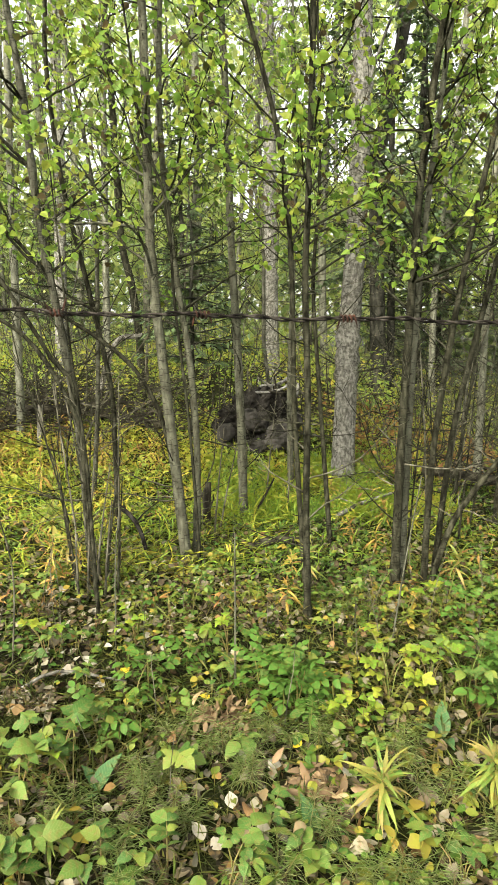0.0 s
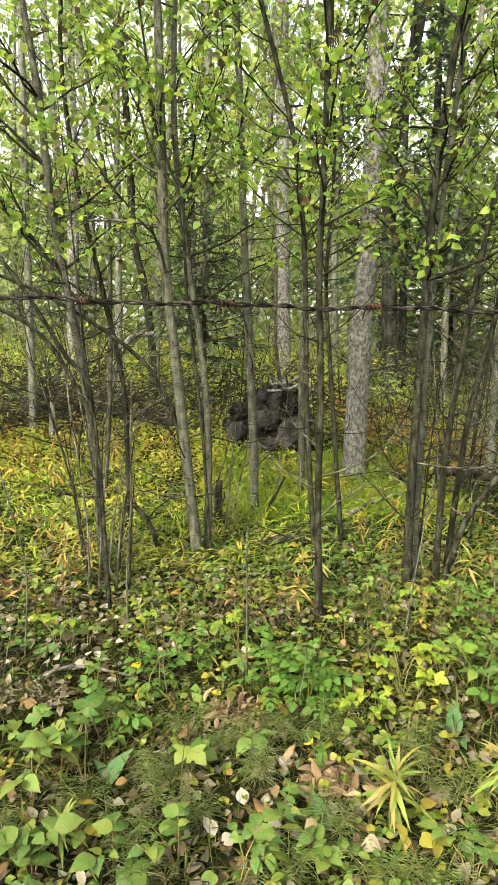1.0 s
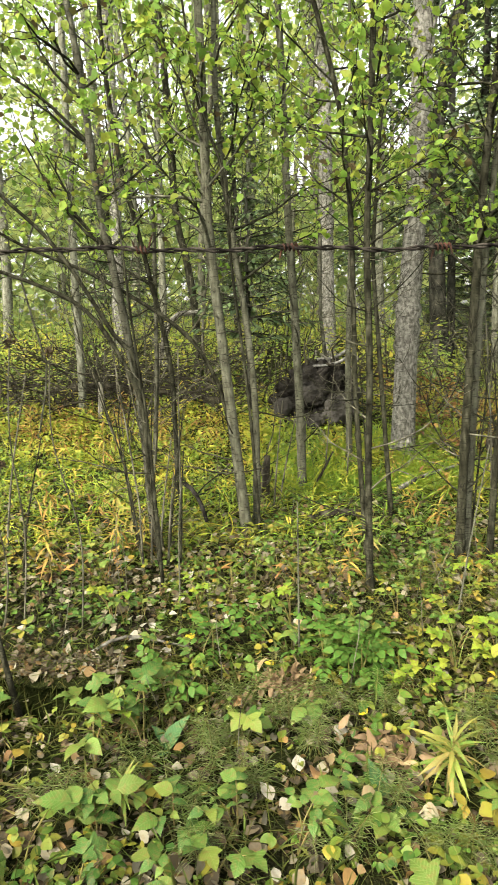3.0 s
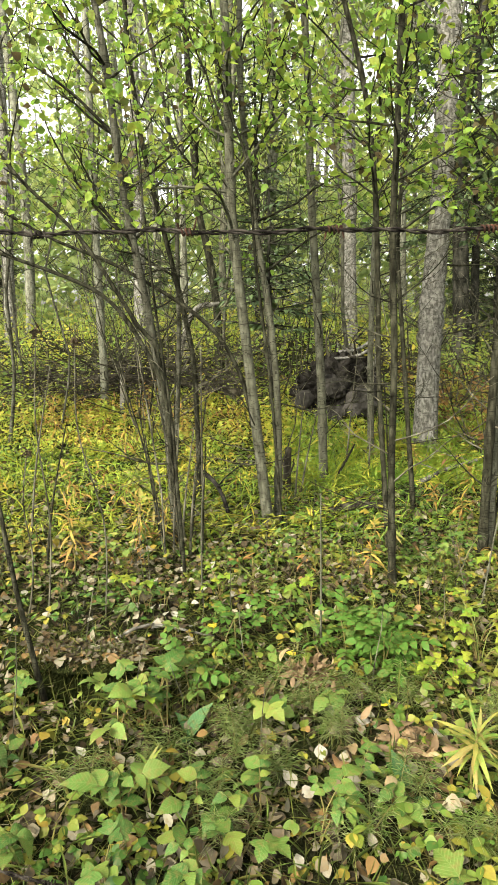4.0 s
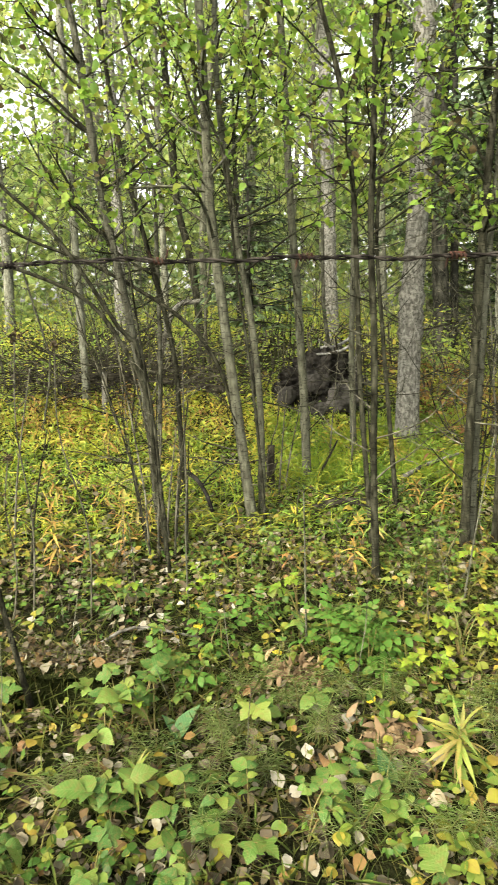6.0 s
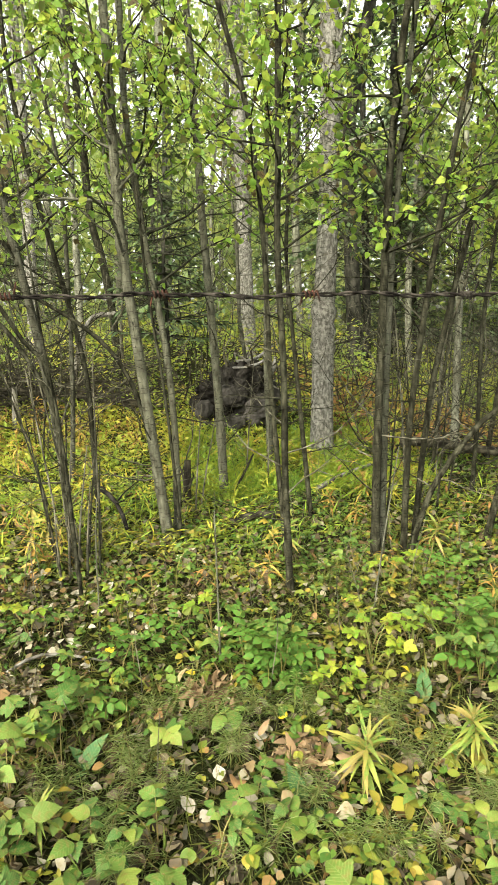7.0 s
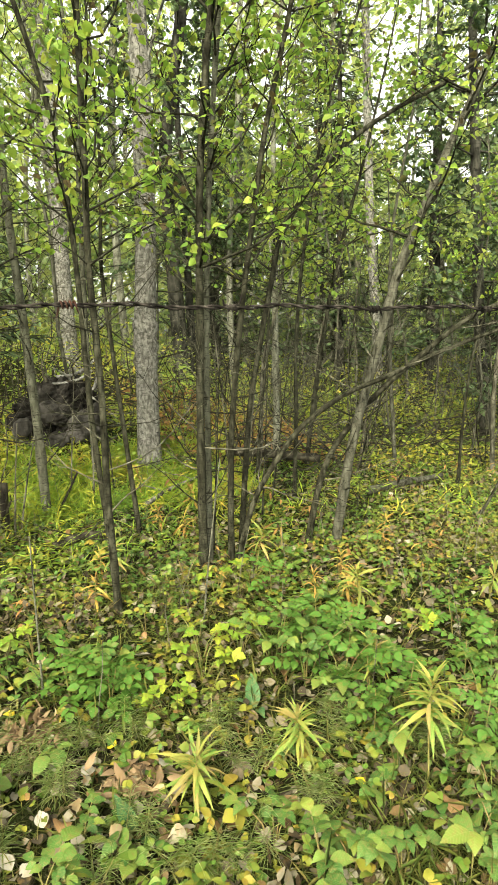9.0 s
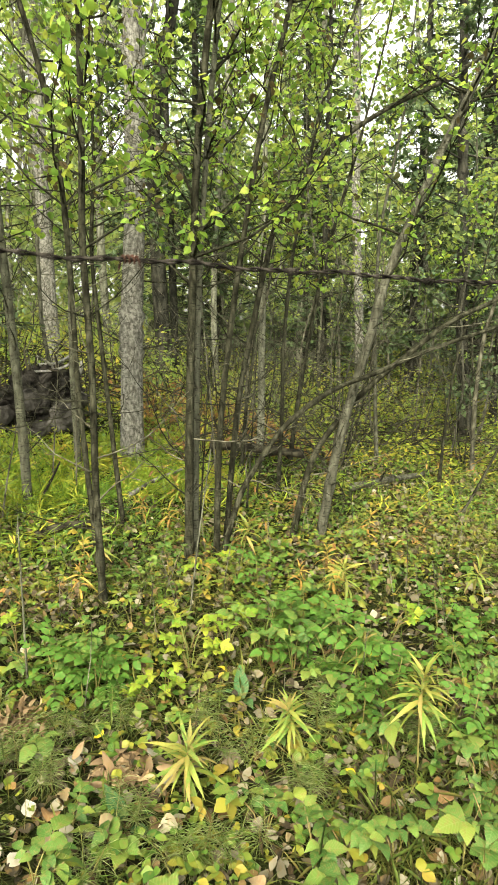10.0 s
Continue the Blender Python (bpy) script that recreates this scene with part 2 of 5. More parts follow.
LITTER = leaf_material("leaf_litter", [(0.01818, 0.01491, 0.007933), (0.04544, 0.03579, 0.02154), (0.1211, 0.1074, 0.07083), (0.03029, 0.02386, 0.0136), (0.1818, 0.167, 0.1133), (0.07269, 0.04772, 0.02267), (0.0212, 0.0179, 0.0102), (0.2302, 0.2147, 0.153), (0.08477, 0.07158, 0.04817), (0.1575, 0.09538, 0.034), (0.0424, 0.03281, 0.01984)], 0.12, 0.8)
LITTER_DARK = leaf_material("shrivelled_leaf", [(0.02, 0.015, 0.009), (0.045, 0.033, 0.02), (0.075, 0.055, 0.034)], 0.1, 0.85)
PALE_LEAF = leaf_material("pale_fallen_leaf", [(0.2448, 0.2301, 0.186), (0.3036, 0.2889, 0.2448), (0.2056, 0.186, 0.1371)], 0.15, 0.6, True, (0.1728, 0.1382, 0.0864))
TAN_LEAF = leaf_material("tan_dead_leaf", [(0.2142, 0.1638, 0.0864), (0.2618, 0.2394, 0.1596), (0.1904, 0.1071, 0.0466)], 0.2, 0.7, True, (0.2, 0.11, 0.05))
DOCK_LEAF = leaf_material("dark_dock_leaf", [(0.024, 0.072, 0.024), (0.036, 0.096, 0.032)], 0.2, 0.65, True)
YELLOW_FALLEN = leaf_material("bright_yellow_leaf", [(0.51, 0.391, 0.0255), (0.578, 0.459, 0.0425)], 0.3, 0.5, True)
HORSETAIL = leaf_material("horsetail_green", [(0.1326, 0.2122, 0.05304), (0.1989, 0.2652, 0.09282), (0.2652, 0.2984, 0.1326)], 0.35)
STALK = leaf_material("green_stalk", [(0.12, 0.16, 0.04), (0.16, 0.12, 0.05)], 0.1)

ground_mat, gn, gl, gp = shader("forest_floor")
gtc = gn.new("ShaderNodeTexCoord")
gcell = gn.new("ShaderNodeTexVoronoi")
gcell.inputs["Scale"].default_value = 70
gwarp = gn.new("ShaderNodeTexNoise")
gwarp.inputs["Scale"].default_value, gwarp.inputs["Detail"].default_value = 38, 4
gl.new(gtc.outputs["Object"], gwarp.inputs["Vector"])
gbent = gn.new("ShaderNodeMix")
gbent.data_type = "VECTOR"
gbent.inputs["Factor"].default_value = 0.06
gl.new(gtc.outputs["Object"], gbent.inputs["A"])
gl.new(gwarp.outputs["Color"], gbent.inputs["B"])
gl.new(gbent.outputs["Result"], gcell.inputs["Vector"])
gbig = gn.new("ShaderNodeTexNoise")
gbig.inputs["Scale"].default_value, gbig.inputs["Detail"].default_value = 1.6, 8
gl.new(gtc.outputs["Object"], gbig.inputs["Vector"])
gcol = ramp(gn, [(0.0, (0.006, 0.0055, 0.003)), (0.35, (0.010, 0.009, 0.005)), (0.7, (0.021, 0.019, 0.010)), (1.0, (0.045, 0.039, 0.022))])
gl.new(gcell.outputs["Color"], gcol.inputs[0])
gmoss = ramp(gn, [(0.36, (0, 0, 0)), (0.56, (0.8, 0.8, 0.8))])
gl.new(gbig.outputs[0], gmoss.inputs[0])
gmix = gn.new("ShaderNodeMix")
gmix.data_type = "RGBA"
gl.new(gmoss.outputs[0], gmix.inputs["Factor"])
gl.new(gcol.outputs[0], gmix.inputs["A"])
gmix.inputs["B"].default_value = (0.018, 0.024, 0.006, 1)
gl.new(gmix.outputs["Result"], gp.inputs["Base Color"])
gp.inputs["Roughness"].default_value, gp.inputs["Specular IOR Level"].default_value = 0.95, 0.04
gbump = gn.new("ShaderNodeBump")
gbump.inputs["Strength"].default_value, gbump.inputs["Distance"].default_value = 0.9, 0.02
gl.new(gcell.outputs["Distance"], gbump.inputs["Height"])
gl.new(gbump.outputs[0], gp.inputs["Normal"])

# ---- geometry helpers ----
rng = np.random.default_rng(7)


def smooth_step(a, b, v):
    u = np.clip((v - a) / (b - a), 0, 1)
    return u * u * (3 - 2 * u)


def ripple(x, y, k=1.0):
    """A cheap uneven field between about -1 and 1."""
    return (np.sin(1.7 * k * x + 0.9 * k * y) + np.sin(-1.1 * k * x + 2.3 * k * y + 1.3) + np.sin(2.9 * k * x + 0.4 * k * y + 4.1) + np.sin(0.6 * k * x - 3.1 * k * y + 2.2)) / 4


def ground_z(x, y):
    left = 1 - smooth_step(1.5, 4.5, x)
    z = 0.02 + 0.10 * smooth_step(2, 5, y) + (0.15 + 0.85 * left) * (0.42 * smooth_step(5, 7.5, y) + 0.55 * smooth_step(7.5, 11, y)) + 0.5 * smooth_step(11, 24, y)
    return z - 0.30 * smooth_step(2.2, 6.5, x) * smooth_step(2.5, 4.5, y) + 0.018 * ripple(x, y, 2.2) - 0.42 * np.exp(-(((x + 0.71) / 0.19) ** 4) - ((y - 2.19) / 0.135) ** 4)


class Geo:
    """Collects vertices and quads."""

    def __init__(self):
        self.v, self.f, self.n = [], [], 0

    def add(self, v, f):
        if len(v):
            self.v.append(np.asarray(v, float))
            self.f.append(np.asarray(f, int) + self.n)
            self.n += len(v)

    def mesh(self, name, smooth=True):
        v, f = np.concatenate(self.v), np.concatenate(self.f)
        me = bpy.data.meshes.new(name)
        me.vertices.add(len(v))
        me.vertices.foreach_set("co", v.ravel())
        me.loops.add(f.size)
        me.loops.foreach_set("vertex_index", f.ravel())
        me.polygons.add(len(f))
        me.polygons.foreach_set("loop_start", np.arange(0, f.size, 4))
        me.update(calc_edges=True)
        if smooth:
            me.polygons.foreach_set("use_smooth", np.ones(len(f), bool))
        return me


def put_part(name, geo, material, parent, label="", smooth=True):
    """One mesh object, under parent where there is one."""
    me = geo if isinstance(geo, bpy.types.Mesh) else geo.mesh(name, smooth)
    if not me.materials:
        me.materials.append(material)
    ob = new(name, me)
    ob.parent = parent
    return tagged(ob, label) if label else ob


def curve_through(points, step=0.06):
    """A smooth line through control points, as evenly spaced points."""
    p = np.asarray(points, float)
    p = np.vstack([2 * p[0] - p[1], p, 2 * p[-1] - p[-2]])
    out = []
    for i in range(1, len(p) - 2):
        a, b, c, d = p[i - 1 : i + 3]
        n = max(2, int(np.linalg.norm(c - b) / step))
        t = np.linspace(0, 1, n, endpoint=False)[:, None]
        out.append(0.5 * (2 * b + (c - a) * t + (2 * a - 5 * b + 4 * c - d) * t**2 + (3 * b - a - 3 * c + d) * t**3))
    return np.vstack([*out, p[-2:-1]])


def tube(line, radius, sides=8, uneven=0.0, g=None):
    """Vertices and quads of a tube along a line; radius: a number for each point."""
    line = np.asarray(line, float)
    n = len(line)
    radius = np.broadcast_to(np.asarray(radius, float), (n,))
    d = np.gradient(line, axis=0)
    d /= np.linalg.norm(d, axis=1)[:, None] + 1e-9
    if (np.abs(d[:, 2]) > 0.9).mean() > 0.3:
        ref = np.tile([[0.0, 1.0, 0.02]], (n, 1))
    else:
        ref = np.tile([[0.0, 0.0, 1.0]], (n, 1))
    u = np.cross(d, ref)
    u /= np.linalg.norm(u, axis=1)[:, None] + 1e-9
    w = np.cross(d, u)
    a = np.linspace(0, 2 * np.pi, sides, endpoint=False)
    r = radius[:, None] * np.ones(sides)
    if uneven:
        r = r * (1 + uneven * (g or rng).normal(size=(n, sides)) * 0.6 + uneven * np.sin(np.arange(n) * 0.37)[:, None] * 0.4)
    v = line[:, None] + r[..., None] * (np.cos(a)[None, :, None] * u[:, None] + np.sin(a)[None, :, None] * w[:, None])
    i, j = np.meshgrid(np.arange(n - 1), np.arange(sides), indexing="ij")
    k = (j + 1) % sides
    f = np.stack([i * sides + j, i * sides + k, (i + 1) * sides + k, (i + 1) * sides + j], -1).reshape(-1, 4)
    return v.reshape(-1, 3), f


def unit(v):
    return v / (np.linalg.norm(v, axis=-1, keepdims=True) + 1e-9)


def leaves(pos, along, normal, length, width=0.6, fold=0.25, bend=0.0):
    """Vertices and quads of leaves: two halves folded along the midrib, six vertices each; or ten with a bend."""
    pos, along = np.asarray(pos, float), unit(np.asarray(along, float))
    n = len(pos)
    length = np.broadcast_to(np.asarray(length, float), (n,))[:, None]
    side = unit(np.cross(along, normal))
    up = np.cross(side, along)
    half = length * width * 0.5
    lift = half * fold
    if not np.any(bend):
        base, tip = pos, pos + along * length
        l1 = pos + along * length * 0.28 + side * half + up * lift
        l2 = pos + along * length * 0.66 + side * half * 0.68 + up * lift
        r1 = pos + along * length * 0.28 - side * half + up * lift
        r2 = pos + along * length * 0.66 - side * half * 0.68 + up * lift
        v = np.stack([base, l1, l2, tip, r2, r1], 1).reshape(-1, 3)
        o = np.arange(n)[:, None] * 6
        f = np.concatenate([o + [[0, 1, 2, 3]], o + [[0, 3, 4, 5]]])
        return v, f
    bend = np.broadcast_to(np.asarray(bend, float), (n,))[:, None]

    def mid(t):
        return pos + along * length * (t - 0.25 * bend * t * t) - up * length * 0.5 * bend * t * t

    if np.mean(width) > 0.2:
        # broad leaves: a rounder, slightly ragged outline
        edge = np.random.default_rng(n).uniform(0.86, 1.12, (n, 10))
        cols = []
        for s in (0, 1):
            for k, (t, w) in enumerate(((0.1, 0.5), (0.28, 0.95), (0.5, 1.0), (0.7, 0.74), (0.87, 0.38))):
                e = edge[:, 5 * s + k][:, None]
                cols.append(mid(t) + (1 - 2 * s) * side * half * w * e + up * lift * w * e)
        v = np.stack([pos, mid(0.28), mid(0.5), mid(0.7), mid(1.0), *cols], 1).reshape(-1, 3)
        o = np.arange(n)[:, None] * 15
        f = [o + [q] for q in ([0, 5, 6, 1], [1, 6, 7, 2], [2, 7, 8, 3], [3, 8, 9, 4], [0, 1, 11, 10], [1, 2, 12, 11], [2, 3, 13, 12], [3, 4, 14, 13])]
        return v, np.concatenate(f)
    cols = []
    for s in (1, -1):
        cols += [mid(0.24) + s * side * half * 0.7 + up * lift, mid(0.5) + s * side * half + up * lift, mid(0.78) + s * side * half * 0.6 + up * lift * 0.6]
    v = np.stack([pos, mid(0.5), mid(1.0), *cols], 1).reshape(-1, 3)
    o = np.arange(n)[:, None] * 9
    f = np.concatenate([o + [[0, 3, 4, 1]], o + [[1, 4, 5, 2]], o + [[0, 1, 7, 6]], o + [[1, 2, 8, 7]]])
    return v, f


def away(n, g, flat=0.5):
    """Random directions; flat shrinks their upright part."""
    d = g.normal(size=(n, 3))
    d[:, 2] *= flat
    return unit(d)


def grow_line(start, heading, length, g, n=6, up=0.35, wander=0.16):
    """A limb's line: it wanders and turns upwards."""
    p, d = [np.asarray(start, float)], unit(np.asarray(heading, float))
    for _ in range(n - 1):
        d = unit(d + g.normal(size=3) * wander + np.array([0, 0, up / n]))
        p.append(p[-1] + d * length / (n - 1))
    return np.array(p)


def join_tube(geo, ring, line, radius, sides):
    """Adds a side tube and ties its foot to a ring of the tube that carries it."""
    first = geo.n
    v, f = tube(line, radius, sides)
    geo.add(v, f)
    geo.f.append(np.array([[ring, first, first + 1, ring + 1]]))


def limb(start, heading, length, radius, g, leafy, leaf_size, twigs=5, density=1.0, sides=4, far=False):
    """A limb with its twigs as one Geo, and the leaves on it as arrays (pos, along, normal, length)."""
    geo, sites = Geo(), []
    line = grow_line(start, heading, length, g, 7)
    main = line
    sides = 3 if far else sides
    geo.add(*tube(main, np.linspace(radius, radius * 0.3, len(main)), sides))
    todo = [main[len(main) // 3 :]]
    for _ in range(twigs):
        k = int(g.integers(2, len(main) - 1))
        d = unit(unit(main[k] - main[k - 1]) + away(1, g, 0.7)[0] * 0.9)
        tl = length * g.uniform(0.2, 0.5)
        m = 3 if far else 5
        tw = grow_line(main[k], d, tl, g, m, 0.3, 0.22)
        foot = geo.n
        join_tube(geo, k * sides, tw, np.linspace(radius * 0.38, radius * 0.14, m), 3)
        todo.append(tw)
        if g.random() < 0.7:
            j = int(g.integers(1, m - 1))
            t2 = grow_line(tw[j], unit(d + away(1, g)[0]), tl * 0.5, g, 3, 0.2, 0.25)
            join_tube(geo, foot + j * 3, t2, np.linspace(radius * 0.22, radius * 0.1, 3), 3)
            todo.append(t2)
    if leafy:
        for tw in todo:
            span = np.linalg.norm(np.diff(tw, axis=0), axis=1).sum()
            n = int(span / 0.05 * density + g.random())
            if n:
                u = g.uniform(0.15, 1, n) * (len(tw) - 1)
                i = np.minimum(u.astype(int), len(tw) - 2)
                pos = tw[i] + (tw[i + 1] - tw[i]) * (u - i)[:, None] + g.normal(size=(n, 3)) * 0.02
                along = unit(away(n, g, 0.6) + np.array([0, 0, -0.45]))
                normal = unit(away(n, g, 0.6) + np.array([0, 0, 0.9]))
                sites.append((pos, along, normal, leaf_size * g.uniform(0.55, 1.15, n)))
    return geo, sites


def crown_mesh(sites, width=0.8):
    geo = Geo()
    pos, along, normal, length = (np.concatenate(c) for c in zip(*sites))
    geo.add(*leaves(pos, along, normal, length, width, 0.3))
    return geo


def tree(name, label, category, controls, r0, r1, height, bark, leaf, seed, limbs=16, leaf_from=1.9, leaf_size=0.055, density=1.0, bare=8, limb_len=0.9, sides=9, group="", flare=1.25, uneven=0.03, droop=0.0, whole=False):
    """A tree on its root point: trunk along the controls and on up to its height, leafy limbs, bare lower twigs, a crown of leaves.
    whole: all limbs as one mesh, for trees far off."""
    g = np.random.default_rng(seed)
    c = np.asarray(controls, float)
    root = c[0].copy()
    c = c - root
    d = unit(c[-1] - c[-2])
    while c[-1][2] < height:
        d = unit(d + np.array([0, 0, 0.10]) + g.normal(size=3) * 0.05)
        c = np.vstack([c, c[-1] + d * 0.5])
    c[0] -= np.array([0, 0, 0.08])
    line = curve_through(c, 0.07 if not whole else 0.3)
    run = np.r_[0, np.cumsum(np.linalg.norm(np.diff(line, axis=0), axis=1))]
    traced = np.linalg.norm(np.diff(np.asarray(controls, float), axis=0), axis=1).sum()
    radius = np.where(run < traced, r0 + (r1 - r0) * run / traced, r1 * np.clip(1 - (run - traced) / max(run[-1] - traced, 0.1) * 0.85, 0.1, 1))
    radius = radius * (1 + (flare - 1) * np.exp(-run / max(0.12, 2.2 * r0)))
    knots = g.random(len(line)) < 0.06
    radius = radius * (1 + 0.22 * knots)
    base = new(name)
    base.matrix_basis = Matrix.Translation(root)
    geo = Geo()
    geo.add(*tube(line, radius, sides, uneven, g))
    if not whole:
        # stubs of shed twigs
        for _ in range(26):
            i = int(g.integers(3, max(4, int(len(line) * 0.75))))
            a = g.uniform(0, 2 * np.pi)
            out = unit(np.array([math.cos(a), math.sin(a), g.uniform(0.0, 0.7)]))
            size = radius[i] + g.uniform(0.012, 0.05)
            stub = np.stack([line[i], line[i] + out * size * 0.6, line[i] + out * size])
            join_tube(geo, i * sides, stub, np.array([1.0, 0.8, 0.45]) * min(0.006, 0.22 * radius[i]), 4)
    put_part("trunk", geo, bark, base)
    sites, joined = [], Geo()
    for k in range(limbs + bare):
        is_bare = k >= limbs
        z0, z1 = (0.35, max(leaf_from + 0.4, 1.0)) if is_bare else (max(leaf_from - 0.5, 0.5), height * 0.97)
        zz = g.uniform(z0, z1)
        i = min(int(np.searchsorted(line[:, 2], zz)), len(line) - 2)
        az = g.uniform(0, 2 * np.pi)
        rise = g.uniform(0.3, 1.1) if not is_bare else g.uniform(-0.1, 0.8)
        h = np.array([np.cos(az), np.sin(az), rise - droop])
        size = limb_len * g.uniform(0.55, 1.2) * (1 - 0.5 * zz / max(height, zz)) * (0.6 if is_bare else 1)
        r = min(radius[i] * 0.42, 0.006 + 0.006 * size) * (0.6 if is_bare else 1)
        gg, ss = limb(line[i], h, size, r, g, 0 if is_bare else 1, leaf_size, (3 if whole else 6) if not is_bare else 3, density * (1.25 if whole else 1), far=whole)
        sites += ss
        if whole:
            for v, f in zip(gg.v, gg.f):
                joined.v.append(v), joined.f.append(f + joined.n)
            joined.n += gg.n
        else:
            put_part("branch", gg, (BARK_TWIG if k % 2 else BARK_DARK) if is_bare else BARK_DARK if r1 < 0.024 else bark, base)
    if whole and joined.v:
        tagged(put_part("branch_mass", joined, BARK_TWIG, base), kind="stuff")
    if sites:
        put_part("crown", crown_mesh(sites), leaf, base, smooth=False)
    return tagged(base, label, category, group)


def flat(points, y, lean=0.0):
    """Control points (x, z) of a tree that grows in the upright plane at y, leaning by that many metres for each metre of height."""
    z0 = points[0][1]
    return [(x, y + lean * (z - z0), z) for x, z in points]


# ---- ground ----
def build_ground():
    xs = np.r_[np.linspace(-600, -12, 12)[:-1], np.linspace(-12, -4, 24)[:-1], np.linspace(-4, -1.2, 28)[:-1], np.linspace(-1.2, -0.2, 34)[:-1], np.linspace(-0.2, 9, 92)[:-1], np.linspace(9, 25, 40)[:-1], np.linspace(25, 600, 12)]
    ys = np.r_[np.linspace(-600, -6, 12)[:-1], np.linspace(-6, 0, 14)[:-1], np.linspace(0, 2.0, 22)[:-1], np.linspace(2.0, 2.6, 31)[:-1], np.linspace(2.6, 10, 81)[:-1], np.linspace(10, 40, 40)[:-1], np.linspace(40, 700, 12)]
    x, y = np.meshgrid(xs, ys, indexing="ij")
    z = ground_z(x, y)
    i, j = np.meshgrid(np.arange(len(xs) - 1), np.arange(len(ys) - 1), indexing="ij")
    m = len(ys)
    geo = Geo()
    geo.add(np.stack([x, y, z], -1).reshape(-1, 3), np.stack([i * m + j, (i + 1) * m + j, (i + 1) * m + j + 1, i * m + j + 1], -1).reshape(-1, 4))
    tagged(put_part("ground", geo, ground_mat, None), "uneven forest floor of brown leaf litter and moss", "ground", kind="structure")


build_ground()

# ---- the young trees that stand near the fence ----
ASPEN = "slender young aspen with grey-green bark and yellowing leaves"
ALDER = "thin dark-stemmed alder sapling with green leaves"


def near_trees():
    def aspen(points, y, r0, r1, h, seed, bark=BARK_ASPEN, label=ASPEN, name="young_aspen", lean=0.0, **k):
        r0, r1 = r0 * 0.90, r1 * 0.88
        opts = dict(limbs=22, leaf_from=2.05, leaf_size=0.053, density=0.82, bare=15, limb_len=1.0)
        h = min(h, 4.9 if y < 4.5 else 5.6)
        opts.update(k)
        return tree(name, label, "tree", flat(points, y, lean), r0, r1, h, bark, LEAF_ASPEN, seed, group="young trees behind the fence", **opts)

    def alder(points, y, r0, r1, h, seed, **k):
        return aspen(points, y, r0, r1, h, seed, BARK_DARK, k.pop("label", ALDER), "alder_sapling", **k)

    aspen([(-0.59, 0.08), (-0.63, 0.87), (-0.71, 1.5), (-0.82, 2.2), (-0.88, 2.88), (-0.95, 3.41)], 3.9, 0.033, 0.022, 6.5, 11, BARK_GREY)
    alder([(-0.51, 0.10), (-0.51, 0.73), (-0.53, 1.22), (-0.66, 1.89), (-0.81, 2.6), (-0.88, 3.31), (-0.87, 3.71)], 4.5, 0.022, 0.017, 5.5, 12)
    alder([(0.02, 0.09), (-0.09, 0.86), (-0.21, 1.22), (-0.42, 1.47), (-0.89, 1.77), (-1.34, 1.97)], 3.95, 0.019, 0.011, 2.4, 13, limbs=5, bare=16, label="leaning dark alder stem arching over the undergrowth")
    alder([(-0.48, 0.06), (-0.53, 0.5), (-0.55, 1.0), (-0.66, 1.29), (-0.83, 1.54), (-1.09, 1.69), (-1.77, 1.94)], 3.5, 0.018, 0.010, 2.3, 14, limbs=5, bare=16, label="leaning dark alder stem arching over the undergrowth")
    alder([(-0.52, 0.07), (-0.59, 1.18), (-0.71, 1.41), (-1.01, 1.9), (-1.33, 2.23), (-1.61, 2.61)], 3.6, 0.018, 0.010, 3.4, 15, limbs=7, bare=16, label="leaning dark alder stem arching over the undergrowth")
    aspen([(0.03, 0.07), (-0.06, 0.87), (-0.12, 1.47), (-0.17, 2.04), (-0.18, 2.84), (-0.19, 3.44)], 3.9, 0.041, 0.028, 7.0, 16)
    aspen([(0.075, 0.08), (0.09, 0.81), (0.05, 1.4), (-0.03, 1.95), (-0.1, 2.62), (-0.11, 3.09)], 4.02, 0.027, 0.020, 6.0, 17)
    alder([(0.11, 0.08), (0.05, 0.98), (-0.03, 1.74), (-0.07, 2.32), (-0.2, 2.7), (-0.27, 3.24)], 3.84, 0.012, 0.008, 4.6, 18)
    aspen([(0.44, 0.10), (0.43, 0.67), (0.39, 1.55), (0.35, 2.26), (0.32, 3.17), (0.28, 3.93)], 4.85, 0.041, 0.026, 7.0, 19)
    alder([(0.68, 0.05), (0.66, 0.67), (0.66, 1.25), (0.64, 1.8), (0.65, 2.21), (0.66, 2.81), (0.66, 3.04)], 3.05, 0.021, 0.016, 5.6, 20, label="straight grey-brown alder sapling with side twigs")
    alder([(0.74, 0.06), (0.66, 1.05), (0.64, 1.69), (0.61, 2.2), (0.54, 2.66), (0.37, 3.26)], 3.5, 0.018, 0.014, 5.4, 21)
    alder([(1.02, 0.08), (0.96, 0.66), (0.90, 1.35), (0.86, 1.9), (0.89, 2.44)], 4.15, 0.021, 0.012, 4.4, 22)
    aspen([(0.92, 0.14), (0.91, 0.64), (0.9, 1.05), (0.91, 1.56), (0.93, 2.62)], 5.6, 0.035, 0.022, 6.0, 23)
    alder([(1.24, 0.06), (1.25, 0.83), (1.27, 1.53), (1.3, 2.27), (1.36, 2.89), (1.42, 3.27)], 3.4, 0.030, 0.021, 6.5, 24, label="dark grey alder trunk growing beside its twin")
    aspen([(1.31, 0.06), (1.32, 0.54), (1.34, 1.53), (1.39, 2.36), (1.48, 3.27)], 3.5, 0.022, 0.017, 6.2, 25, label="grey aspen stem growing close beside a darker alder")
